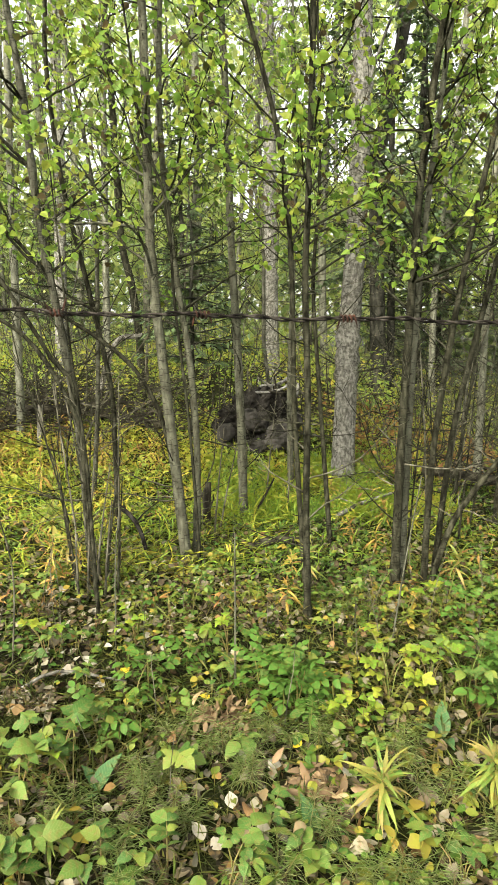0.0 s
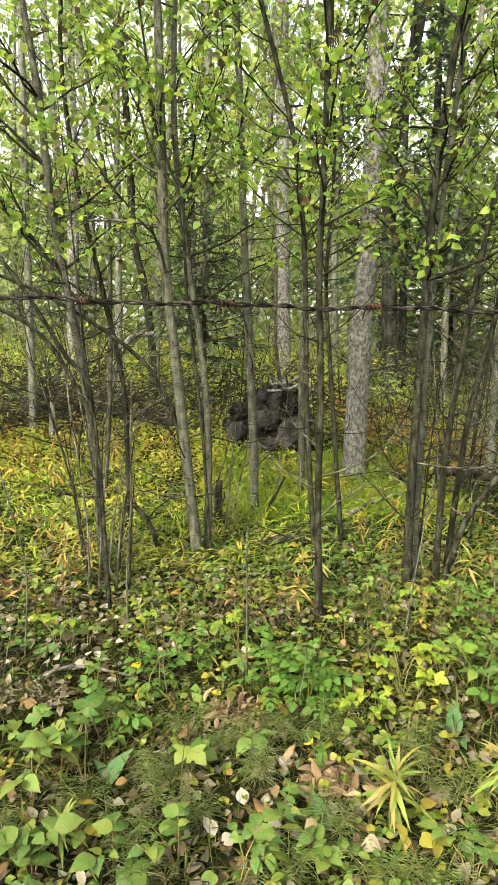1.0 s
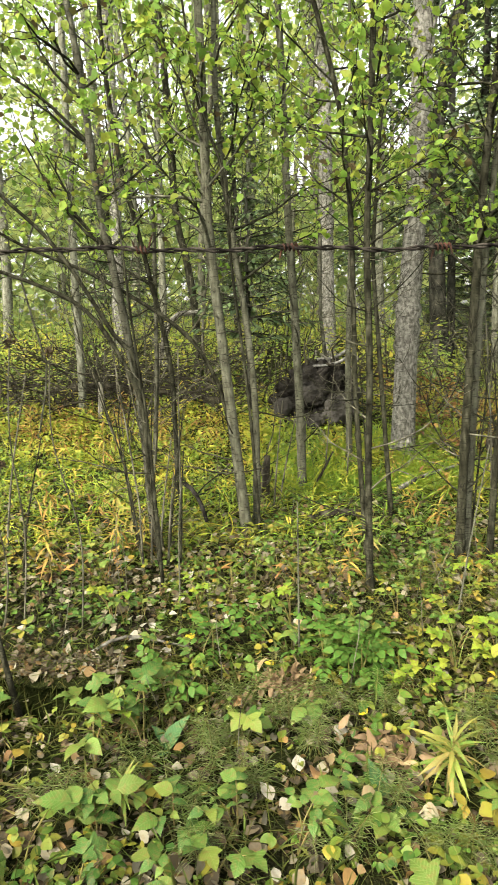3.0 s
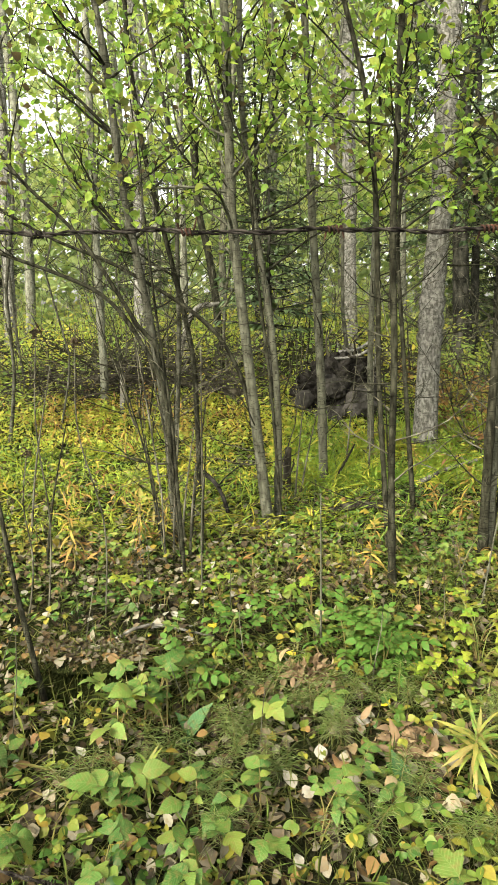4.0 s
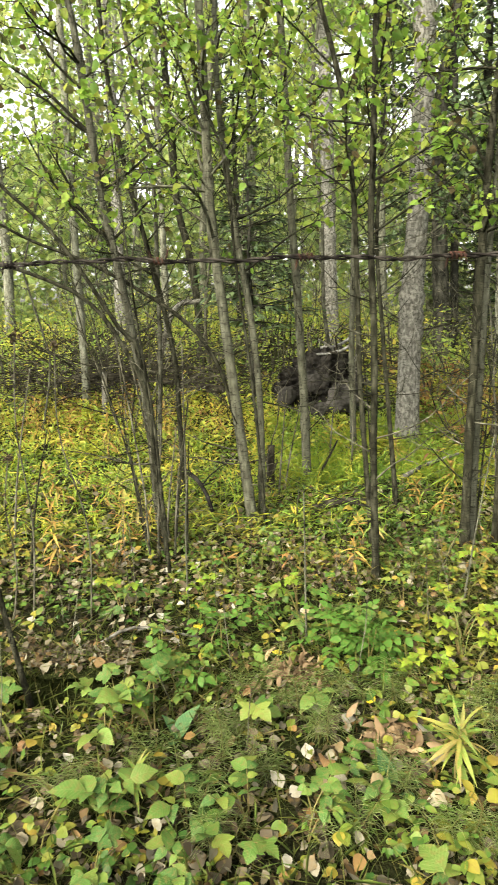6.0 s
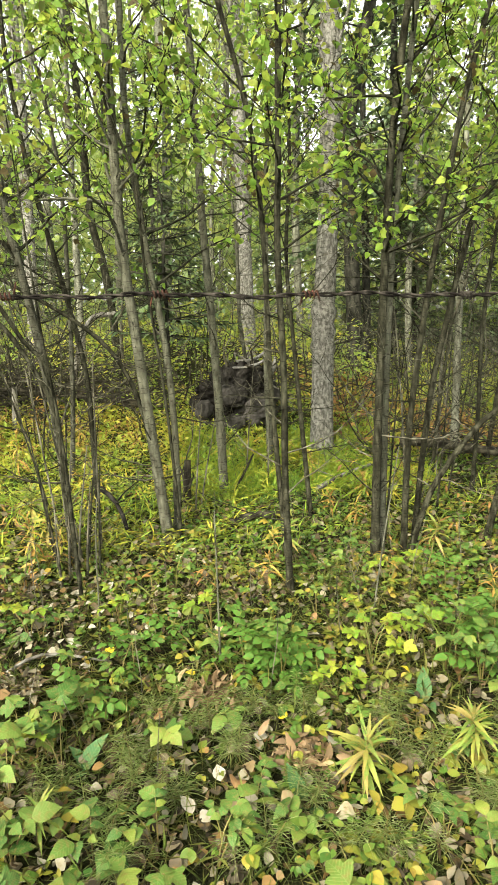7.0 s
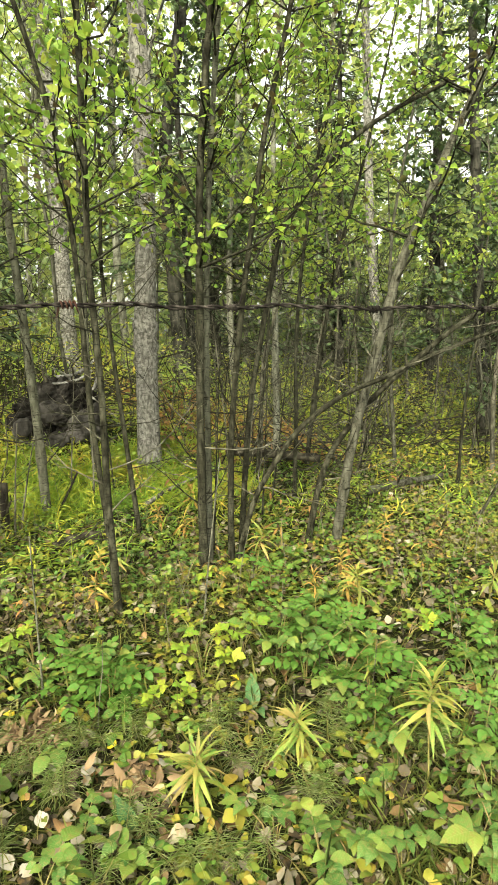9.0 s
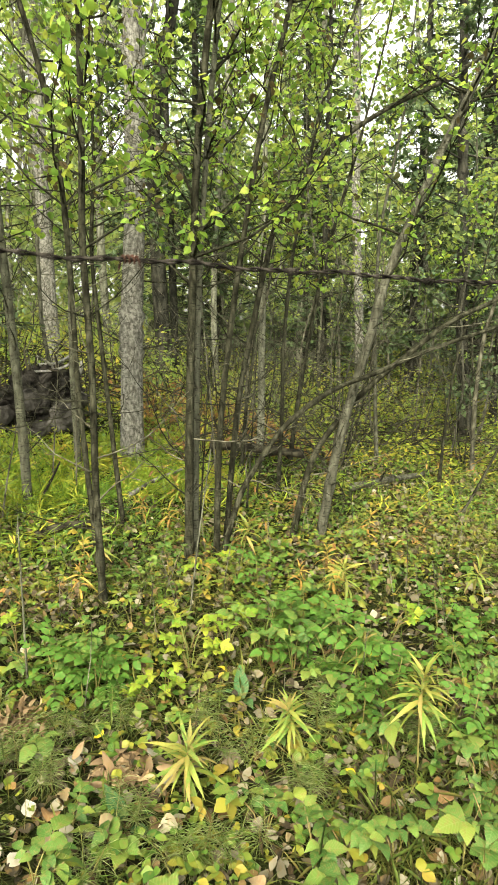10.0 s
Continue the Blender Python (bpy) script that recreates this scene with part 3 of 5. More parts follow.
    alder([(1.43, 0.06), (1.45, 0.78), (1.51, 1.38), (1.59, 1.92), (1.71, 2.59), (1.88, 3.27)], 3.45, 0.023, 0.016, 5.6, 26)
    alder([(1.42, 0.06), (1.55, 0.42), (1.66, 0.62), (1.88, 0.89), (2.19, 1.08), (2.47, 1.17), (2.9, 1.32), (3.37, 1.45), (3.9, 1.6)], 3.4, 0.021, 0.013, 1.8, 27, limbs=4, bare=20, label="low leaning alder stem bowed out over the ferns")
    alder([(1.98, 0.06), (2.07, 0.41), (2.16, 0.66), (2.32, 0.86), (2.53, 1.06), (2.84, 1.28), (3.2, 1.51), (3.6, 1.67), (3.95, 1.85)], 3.55, 0.025, 0.018, 2.2, 28, limbs=6, bare=20, label="leaning grey alder stem bowed far to one side")
    aspen([(2.16, 0.04), (2.23, 0.36), (2.31, 0.77), (2.49, 1.36), (2.63, 1.82), (2.83, 2.25), (2.98, 2.57), (3.22, 3.01), (3.38, 3.36)], 3.5, 0.037, 0.026, 5.6, 29, BARK_GREY, label="slanting grey aspen with a pale upper trunk")
    alder([(1.58, 0.06), (1.66, 0.9), (1.74, 1.35), (1.85, 1.84), (1.92, 2.08), (2.19, 2.47), (2.43, 2.68), (2.71, 2.86), (3.11, 3.07), (3.57, 3.35), (4.0, 3.55)], 3.7, 0.022, 0.014, 3.7, 30, limbs=7, bare=20, label="dark alder stem arching high over to one side")
    alder([(2.39, 0.02), (2.42, 0.73), (2.43, 1.41), (2.52, 2.2), (2.72, 3.16), (3.01, 3.94)], 4.6, 0.020, 0.011, 5.2, 31)
    aspen([(2.67, 0.06), (2.68, 0.58), (2.68, 1.4), (2.69, 2.19), (2.69, 2.94)], 5.6, 0.045, 0.029, 6.5, 32, BARK_PALE)
    alder([(2.22, 0.08), (2.26, 0.64), (2.33, 1.22), (2.39, 1.88)], 5.0, 0.019, 0.012, 4.4, 33)
    alder([(2.89, 0.02), (2.95, 0.53), (3.09, 1.39), (3.26, 2.17), (3.5, 2.94)], 5.4, 0.027, 0.016, 5.0, 34)
    alder([(4.07, 0.0), (4.11, 0.65), (4.2, 1.26), (4.37, 1.76)], 4.6, 0.017, 0.010, 3.6, 35)
    alder([(3.25, -0.05), (3.39, 0.03), (3.51, 0.15), (3.66, 0.38), (3.85, 0.71)], 3.6, 0.014, 0.010, 2.4, 36, limbs=5, bare=5)
    aspen([(-1.84, 0.43), (-1.82, 0.98), (-1.82, 1.57), (-1.8, 2.98), (-1.76, 4.8)], 6.75, 0.051, 0.036, 8.0, 37, BARK_PALE)
    alder([(-0.86, 0.02), (-0.93, 0.41), (-0.97, 0.8), (-1.0, 1.04)], 2.2, 0.013, 0.009, 2.4, 39, limbs=6, bare=4, label="short dark sapling leaning beside the fence")
    alder([(-0.42, 0.04), (-0.44, 0.48), (-0.46, 0.96)], 3.15, 0.012, 0.009, 2.6, 40, limbs=3, bare=10, label="dark twiggy sapling with few leaves")


near_trees()


# ---- the larger trees behind ----
tree("poplar_tree", "large balsam poplar with pale grey furrowed bark", "tree", flat([(1.44, 0.2), (1.45, 0.61), (1.46, 1.09), (1.47, 1.56), (1.52, 2.47), (1.54, 3.53), (1.53, 4.44)], 5.8), 0.108, 0.080, 9.5, BARK_POPLAR, LEAF_HIGH, 51, limbs=34, leaf_from=3.2, leaf_size=0.075, density=0.7, bare=10, limb_len=1.9, sides=26, uneven=0.035, flare=1.12)
tree("poplar_tree", "tall poplar with grey furrowed bark behind the uprooted stump", "tree", flat([(1.17, 0.9), (1.14, 1.61), (1.12, 2.44), (1.1, 4.05), (1.05, 6.31)], 9.6), 0.112, 0.083, 11, BARK_POPLAR, LEAF_HIGH, 52, limbs=36, leaf_from=3.4, leaf_size=0.085, density=0.6, bare=10, limb_len=2.0, sides=18, uneven=0.035)
tree("aspen_tree", "dark-barked aspen on the slope", "tree", flat([(-0.72, 0.7), (-0.74, 1.59), (-0.83, 2.32), (-0.94, 2.89), (-1.0, 4.4)], 8.5), 0.057, 0.040, 9, BARK_DARK, LEAF_HIGH, 53, limbs=24, leaf_from=2.6, leaf_size=0.075, density=0.6, bare=10, limb_len=1.4)
tree("aspen_tree", "pale aspen on the slope", "tree", flat([(-1.24, 0.85), (-1.24, 1.6), (-1.21, 3.49), (-1.17, 5.94)], 9.0), 0.052, 0.037, 11, BARK_PALE, LEAF_HIGH, 54, limbs=26, leaf_from=2.8, leaf_size=0.075, density=0.6, bare=10, limb_len=1.4)
tree("spruce_trunk_tree", "dark spruce with a bare lower trunk", "tree", flat([(3.22, 0.55), (3.16, 1.62), (3.11, 2.59), (3.05, 4.0)], 11.0), 0.151, 0.115, 15, BARK_SPRUCE, NEEDLE, 55, limbs=46, leaf_from=2.4, leaf_size=0.10, density=1.2, bare=26, limb_len=2.0, sides=14, droop=0.7)
tree("spruce_trunk_tree", "dark spruce with a bare lower trunk", "tree", flat([(3.55, 0.5), (3.53, 1.63), (3.48, 3.63)], 11.5), 0.084, 0.061, 13, BARK_SPRUCE, NEEDLE, 56, limbs=40, leaf_from=2.4, leaf_size=0.10, density=1.2, bare=26, limb_len=1.8, sides=12, droop=0.7)
tree("spruce_trunk_tree", "dark spruce with a bare lower trunk", "tree", flat([(6.55, -0.1), (6.47, 0.51), (6.35, 1.3), (6.17, 3.48), (6.02, 5.45)], 7.0), 0.089, 0.052, 12, BARK_SPRUCE, NEEDLE, 57, limbs=60, leaf_from=1.6, leaf_size=0.09, density=1.3, bare=20, limb_len=1.7, sides=12, droop=0.7)


# ---- trees of the wood farther off: a few kinds, copied with their parts ----
def spruce(seed, height, reach, label, skirt=0.10):
    """A spruce: a straight trunk with drooping whorled boughs, each bough with hanging needle sprays."""
    g = np.random.default_rng(seed)
    base = new("spruce_tree")
    geo = Geo()
    line = np.stack([np.zeros(20), np.zeros(20), np.linspace(-0.1, height, 20)], 1) + g.normal(size=(20, 3)) * 0.01
    geo.add(*tube(line, np.linspace(0.013 * height, 0.01, 20), 9, 0.03, g))
    put_part("trunk", geo, BARK_SPRUCE, base)
    wood, pos, along, normal, length = Geo(), [], [], [], []
    z = skirt * height
    while z < height * 0.98:
        size = reach * (1 - z / height) ** 0.8 * g.uniform(0.75, 1.1) + 0.12
        for a in g.uniform(0, 2 * np.pi, 5):
            d = np.array([np.cos(a), np.sin(a), g.uniform(-0.35, 0.1)])
            b = grow_line((0, 0, z), d, size, g, 6, 0.25, 0.06)
            wood.add(*tube(b, np.linspace(0.012, 0.004, 6), 3))
            n = int(size * 42)
            u = g.uniform(0.1, 1, n) * 5
            i = np.minimum(u.astype(int), 4)
            p = b[i] + (b[i + 1] - b[i]) * (u - i)[:, None]
            side = unit(np.cross(d, (0, 0, 1)))
            s = g.choice([-1, 1], n)[:, None] * side * g.uniform(0.4, 1.0, (n, 1))
            pos.append(p)
            along.append(unit(s + unit(d) * 0.7 + np.stack([np.zeros(n), np.zeros(n), g.uniform(-0.7, 0.0, n)], 1)))
            normal.append(unit(np.array([0, 0, 1.0]) + g.normal(size=(n, 3)) * 0.3))
            length.append(g.uniform(0.09, 0.2, n) * (0.6 + 0.2 * size))
        z += g.uniform(0.10, 0.2) * (0.6 + height / 12)
    tagged(put_part("bough_mass", wood, BARK_SPRUCE, base), kind="stuff")
    geo = Geo()
    pos, along, normal, length = (np.concatenate(c) for c in (pos, along, normal, length))
    geo.add(*leaves(pos, along, normal, length, 0.28, 0.2))
    put_part("crown", geo, NEEDLE, base, smooth=False)
    return tagged(base, label, "tree", "spruces in the wood")


def far_wood():
    g = np.random.default_rng(77)
    kinds = []
    for k in range(4):
        x = np.cumsum(g.normal(size=5) * 0.13 + 0.08 * (k - 1.5))
        y = np.cumsum(g.normal(size=5) * 0.10)
        c = [(x[i], y[i], i * 0.8) for i in range(5)]
        kinds.append(tree("thicket_sapling", "thin grey thicket sapling with many bare twigs", "tree", c, 0.012 + 0.004 * k, 0.008 + 0.003 * k, 3.6 + 0.6 * k, BARK_TWIG if k % 2 else BARK_GREY, LEAF_HIGH, 200 + k, limbs=13, leaf_from=1.8, leaf_size=0.065, density=0.5, bare=18, limb_len=1.0, sides=7, group="thicket saplings", whole=True))
    tall = []
    for k in range(4):
        x = np.cumsum(g.normal(size=5) * 0.10)
        c = [(x[i], 0.1 * math.sin(i + k), i * 1.6) for i in range(5)]
        tall.append(tree("aspen_tree", "tall slim aspen with pale bark farther back in the wood", "tree", c, 0.06 + 0.012 * k, 0.045 + 0.008 * k, 8.6 + 0.6 * k, (BARK_PALE, BARK_ASPEN, BARK_POPLAR, BARK_PALE)[k], LEAF_HIGH, 230 + k, limbs=28, leaf_from=2.4, leaf_size=0.095, density=0.42, bare=12, limb_len=1.6, sides=9, group="tall aspens in the wood", whole=True))
    dark = [spruce(260, 9.0, 1.7, "dark green spruce with drooping boughs"), spruce(261, 6.0, 1.3, "mid-sized dark green spruce with drooping boughs"), spruce(262, 13.0, 2.2, "tall dark spruce rising above the aspens")]

    def place(ob, x, y, turn, size, first):
        m = Matrix.LocRotScale((x, y, float(ground_z(x, y))), Euler((0, 0, turn)), (size, size, size))
        if first:
            ob.matrix_basis = m
        else:
            copy_thing(ob, m)

    # the thicket, thickest behind the poplar on its open side
    spots = []
    tries = 0
    while len(spots) < 54 and tries < 6000:
        tries += 1
        y = g.uniform(4.9, 13)
        x = g.uniform(-0.52 * y - 0.8, 1.15 * y + 0.5)
        u = x / y
        want = (0.9 if 0.42 < u < 0.8 else 0.5 if u > 0.8 else 0.12 if 0.2 < u else 0.45 if u < 0.0 else 0.04 if y < 9 else 0.25)
        if g.random() < want and all(math.hypot(x - a, y - b) > 0.35 for a, b in spots):
            spots.append((x, y))
    for n, (x, y) in enumerate(spots):
        place(kinds[n % 4], x, y, g.uniform(0, 6.28), g.uniform(0.8, 1.25), n < 4)
    spots = []
    tries = 0
    while len(spots) < 46 and tries < 6000:
        tries += 1
        y = g.uniform(9.5, 27)
        x = g.uniform(-0.58 * y - 1, 1.15 * y + 1)
        if all(math.hypot(x - a, y - b) > 0.9 for a, b in spots):
            spots.append((x, y))
    for n, (x, y) in enumerate(spots):
        place(tall[n % 4], x, y, g.uniform(0, 6.28), g.uniform(0.8, 1.2), n < 4)
    spots = [(-2.6, 12.5, 1), (4.6, 13.4, 2), (8.2, 10.5, 2), (5.9, 15.5, 0), (6.4, 11.0, 0), (7.8, 7.8, 1), (-7.5, 17.0, 2), (11.5, 12.5, 2), (12.0, 9.5, 0), (0.3, 19.0, 2), (-0.3, 12.2, 1), (9.4, 10.0, 2), (10.9, 11.6, 0), (7.0, 13.0, 2)]
    seen = set()
    for x, y, k in spots:
        place(dark[k], x, y, g.uniform(0, 6.28), g.uniform(0.85, 1.15), k not in seen)
        seen.add(k)


far_wood()


def far_foliage():
    """The leaf mass of the wood beyond: close below, with gaps to the sky above."""
    g = np.random.default_rng(5)
    n = 140000
    a = np.radians(g.uniform(-37, 57, n))
    r = g.uniform(15, 34, n)
    x, y = r * np.sin(a), r * np.cos(a)
    z = r * np.where(g.random(n) < 0.48, g.uniform(-0.02, 0.25, n), g.uniform(0.1, 0.70, n))
    el = z / r
    field = np.sin(a * 31 + el * 15) + np.sin(a * 57 - el * 30 + 1) + np.sin(a * 13 + 2.2) + 0.8 * np.sin(el * 42 + a * 20)
    deg = np.degrees(a)
    gap = 0.1 * np.exp(-(((deg + 16) / 8) ** 2)) + 0.22 * np.exp(-(((deg - 34) / 3.0) ** 2)) + 0.1
    low = 0.08 + 0.1 * (1 - smooth_step(-14, -4, deg)) + 0.12 * smooth_step(-4, 8, deg) * (1 - 0.8 * np.exp(-(((deg - 34) / 3.5) ** 2)))
    keep = (field > 1.4 * gap - 1.5) | (el < low)
    keep &= g.random(n) > np.minimum(gap, 1) * smooth_step(low, low + 0.12, el) * 0.72
    x, y, z = x[keep], y[keep], z[keep]
    m = len(x)
    geo = Geo()
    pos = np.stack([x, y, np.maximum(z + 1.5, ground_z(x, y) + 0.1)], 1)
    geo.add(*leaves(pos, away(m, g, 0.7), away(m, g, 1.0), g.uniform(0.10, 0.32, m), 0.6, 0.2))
    tagged(put_part("far_woods", geo, LEAF_HAZED, None, smooth=False), "mixed green foliage of the wood beyond, with haze put into its colour", "woods", kind="stuff")


far_foliage()


# ---- undergrowth ----
def scatter(n, y0, y1, g, clump=0.0, k=1.3, shift=0.0, power=1.0, left=-0.5, right=1.12):
    """Points of the ground in the seen wedge; clump thins them where an uneven field is low."""
    y = y0 + (y1 - y0) * g.random(n) ** power
    x = g.uniform(0, 1, n) * ((right - left) * y + 1.3) + left * y - 0.6
    keep = ((x + 0.71) / 0.21) ** 2 + ((y - 2.15) / 0.125) ** 2 > 1
    x, y = x[keep], y[keep]
    if clump:
        keep = g.random(len(x)) < 1 - clump + clump * smooth_step(-0.2, 0.35, ripple(x + shift, y - shift, k) + 0.6 * ripple(x - shift, y + shift, 3.1 * k))
        x, y = x[keep], y[keep]
    return x, y


def outside(n, g):
    """Points of the ground beside and behind the wedge that scatter() fills."""
    x, y = g.uniform(-8, 11, n), g.uniform(-6, 9, n)
    keep = (x < -0.5 * y - 0.6) | (x > 1.12 * y + 0.7) | (y < 0.9)
    return x[keep], y[keep]


def rosettes(x, y, g, count, height, length, width, tilt=0.3, bend=0.4, spread=0.0, fold=0.25):
    """Leafy plants without stems: for each point, count leaves set round an upright axis."""
    n = len(x)
    h = g.uniform(height[0], height[1], n)
    frac = g.uniform(0.25, 1.0, (n, count))
    az = np.arange(count) * 2.4 + g.uniform(0, 6.28, (n, 1)) + g.normal(size=(n, count)) * 0.3
    el = tilt + g.normal(size=(n, count)) * 0.35
    d = np.stack([np.cos(az) * np.cos(el), np.sin(az) * np.cos(el), np.sin(el)], -1).reshape(-1, 3)
    z = ground_z(x, y)[:, None] + h[:, None] * frac
    off = d.reshape(n, count, 3) * (0.012 + spread * g.random((n, count, 1)))
    pos = np.stack([x[:, None] + off[..., 0], y[:, None] + off[..., 1], z], -1).reshape(-1, 3)
    normal = np.array([0, 0, 1.0]) + g.normal(size=pos.shape) * 0.25 - d * 0.2
    return leaves(pos, d, normal, g.uniform(length[0], length[1], n * count), width, fold, bend * g.uniform(0.3, 1.2, n * count))


def sprigs(x, y, g, arms, height, length, reach, curl=1.0, broad=(0.38, 0.62)):
    """Low herbs: arms from one root, each ending in a spray of three pointed leaflets."""
    n = len(x)
    az = np.arange(arms) * 2 * np.pi / arms + g.uniform(0, 6.28, (n, 1)) + g.normal(size=(n, arms)) * 0.4
    h = g.uniform(height[0], height[1], (n, 1)) * g.uniform(0.6, 1.1, (n, arms))
    out = reach * g.uniform(0.4, 1.2, (n, arms))
    px, py = x[:, None] + out * np.cos(az), y[:, None] + out * np.sin(az)
    tip = np.stack([px, py, ground_z(px, py) + h], -1)
    size = (length[0] + (length[1] - length[0]) * g.random((n, 1)) ** 1.6) * g.uniform(0.7, 1.2, (n, arms))
    pos, along, long = [], [], []
    for turn, scale in ((0.0, 1.0), (1.15, 0.85), (-1.15, 0.85)):
        a = az + turn + g.normal(size=az.shape) * 0.15
        el = g.normal(size=az.shape) * 0.3 + 0.02
        pos.append(tip.reshape(-1, 3))
        along.append(np.stack([np.cos(a) * np.cos(el), np.sin(a) * np.cos(el), np.sin(el)], -1).reshape(-1, 3))
        long.append((size * scale).ravel())
    pos, along, long = np.concatenate(pos), np.concatenate(along), np.concatenate(long)
    m = len(pos)
    return leaves(pos, along, np.array([0, 0, 1.0]) + g.normal(size=(m, 3)) * 0.3, long, g.uniform(broad[0], broad[1], (m, 1)), 0.18, curl * g.uniform(0.1, 0.9, m))


def stalks(x, y, g, height, radius):
    geo = Geo()
    for a, b in zip(x, y):
        h = g.uniform(*height)
        top = np.array([a, b, ground_z(a, b) - 0.02])
        geo.add(*tube(grow_line(top, (g.normal() * 0.15, g.normal() * 0.15, 1), h, g, 4, 0.2, 0.08), np.linspace(radius, radius * 0.5, 4), 3))
    return geo


def undergrowth():
    g = np.random.default_rng(21)
    # fallen leaves
    geo = Geo()
    x, y = scatter(12500, 0.7, 3.7, g, 0.2, 1.9, 0.0, 1.2)
    n = len(x)
    pos = np.stack([x, y, ground_z(x, y) + g.uniform(0.004, 0.045, n)], 1)
    geo.add(*leaves(pos, away(n, g, 0.5), np.array([0, 0, 1.0]) + g.normal(size=(n, 3)) * 0.6, g.uniform(0.018, 0.052, n), g.uniform(0.5, 1.0, (n, 1)), 0.3, g.uniform(-0.6, 1.0, n)))
    x, y = scatter(16000, 3.0, 11.0, g, 0.2, 1.9, 0.0, 1.2)
    n = len(x)
    pos = np.stack([x, y, ground_z(x, y) + g.uniform(0.004, 0.045, n)], 1)
    geo.add(*leaves(pos, away(n, g, 0.4), np.array([0, 0, 1.0]) + g.normal(size=(n, 3)) * 0.5, g.uniform(0.03, 0.06, n), 0.8, 0.3))
    n = 420
    x, y = g.uniform(-0.96, -0.46, n), g.uniform(2.28, 2.46, n)
    pos = np.stack([x, y, 0.052 + 0.03 * g.random(n)], 1)
    geo.add(*leaves(pos, away(n, g, 0.4), np.array([0, 0, 1.0]) + g.normal(size=(n, 3)) * 0.5, g.uniform(0.02, 0.05, n), g.uniform(0.4, 0.95, (n, 1)), 0.3, g.uniform(-0.6, 1.0, n)))
    x, y = outside(22000, g)
    n = len(x)
    pos = np.stack([x, y, ground_z(x, y) + g.uniform(0.004, 0.03, n)], 1)
    geo.add(*leaves(pos, away(n, g, 0.4), np.array([0, 0, 1.0]) + g.normal(size=(n, 3)) * 0.5, g.uniform(0.03, 0.06, n), 0.8, 0.3))
    tagged(put_part("leaf_litter", geo, LITTER, None, smooth=False), "brown and grey fallen leaves lying on the forest floor", "leaf litter", kind="stuff")
    # grass
    geo = Geo()
    x, y = scatter(20000, 3.0, 8.0, g, 0.7, 1.3, 3.0, 1.2)
    n = len(x)
    geo.add(*leaves(np.stack([x, y, ground_z(x, y) - 0.005], 1), away(n, g, 0.3) + np.array([0, 0, 0.75]), away(n, g, 0.4) + np.array([0, 0, 0.6]), g.uniform(0.05, 0.22, n), g.uniform(0.016, 0.03, (n, 1)), 0.2))
    x, y = scatter(30000, 0.8, 3.4, g, 0.7, 1.3, 3.0, 1.2)
    n = len(x)
    x, y = x + 0.03 * g.normal(size=n), y + 0.03 * g.normal(size=n)
    pos = np.stack([x, y, ground_z(x, y) - 0.005], 1)
    d = away(n, g, 0.3) + np.array([0, 0, 0.75])
    geo.add(*leaves(pos, d, away(n, g, 0.4) + np.array([0, 0, 0.6]), g.uniform(0.06, 0.24, n), g.uniform(0.006, 0.014, (n, 1)), 0.2, g.uniform(0.3, 1.7, n)))
    n = 500
    x, y = g.uniform(-0.96, -0.46, n), g.uniform(2.28, 2.46, n)
    geo.add(*leaves(np.stack([x, y, 0.05 + 0 * x], 1), away(n, g, 0.3) + np.array([0, -0.3, 0.6]), away(n, g, 0.4) + np.array([0, 0, 0.6]), g.uniform(0.05, 0.14, n), g.uniform(0.008, 0.018, (n, 1)), 0.2, g.uniform(0.5, 2.0, n)))
    tagged(put_part("forest_grass", geo, GRASS, None, smooth=False), "thin green and straw-coloured grass between the leaves", "grass", kind="stuff")

    # low herbs: sprigs of three leaflets, in green and lime drifts
    def herbs(name, label, material, shift, sizes):
        geo = Geo()
        x, y = scatter(sizes[0], 0.9, 4.0, g, 0.97, 2.1, shift, 0.8)
        bald = ((x + 0.4) / 0.8) ** 2 + ((y - 3.0) / 0.75) ** 2 < 1
        keep = ~bald | (g.random(len(x)) < 0.4)
        x, y = x[keep], y[keep]
        geo.add(*sprigs(x, y, g, 3, (0.012, 0.075), (0.022, 0.05), 0.07, 1.0, (0.5, 0.82)))
        x, y = scatter(sizes[0] // 3, 0.9, 4.0, g, 0.8, 1.5, shift + 1, 0.8)
        geo.add(*sprigs(x, y, g, 3, (0.03, 0.12), (0.034, 0.062), 0.09, 1.0, (0.5, 0.8)))
        x, y = scatter(sizes[1], 2.8, 10.0, g, 0.75, 1.3, shift, 1.3)
        geo.add(*sprigs(x, y, g, 4, (0.01, 0.07), (0.02, 0.05), 0.1, 0.0, (0.45, 0.8)))
        tagged(put_part(name, geo, material, None, smooth=False), label, "herbs", kind="stuff")

    herbs("low_herbs", "low green leafy herbs covering the ground", LEAF_HERB, 1.0, (1500, 2700))
    herbs("lime_herbs", "low lime and yellow leafy herbs in drifts", LEAF_LIMEHERB, 4.3, (850, 2000))
    # small leaves that cover the slope farther back
    geo = Geo()
    x, y = scatter(32000, 5.5, 25.0, g, 0.4, 0.8, 1.7, 1.5)
    n = len(x)
    pos = np.stack([x, y, ground_z(x, y) + 0.02 + 0.2 * g.random(n) ** 1.5], 1)
    geo.add(*leaves(pos, away(n, g, 0.5), np.array([0, -0.2, 1.0]) + g.normal(size=(n, 3)) * 0.5, g.uniform(0.03, 0.065, n) * (0.6 + y / 11), 0.5, 0.25))
    tagged(put_part("slope_herbs", geo, LEAF_SHRUB, None, smooth=False), "yellow-green herbs covering the slope", "herbs", kind="stuff")
    geo = Geo()
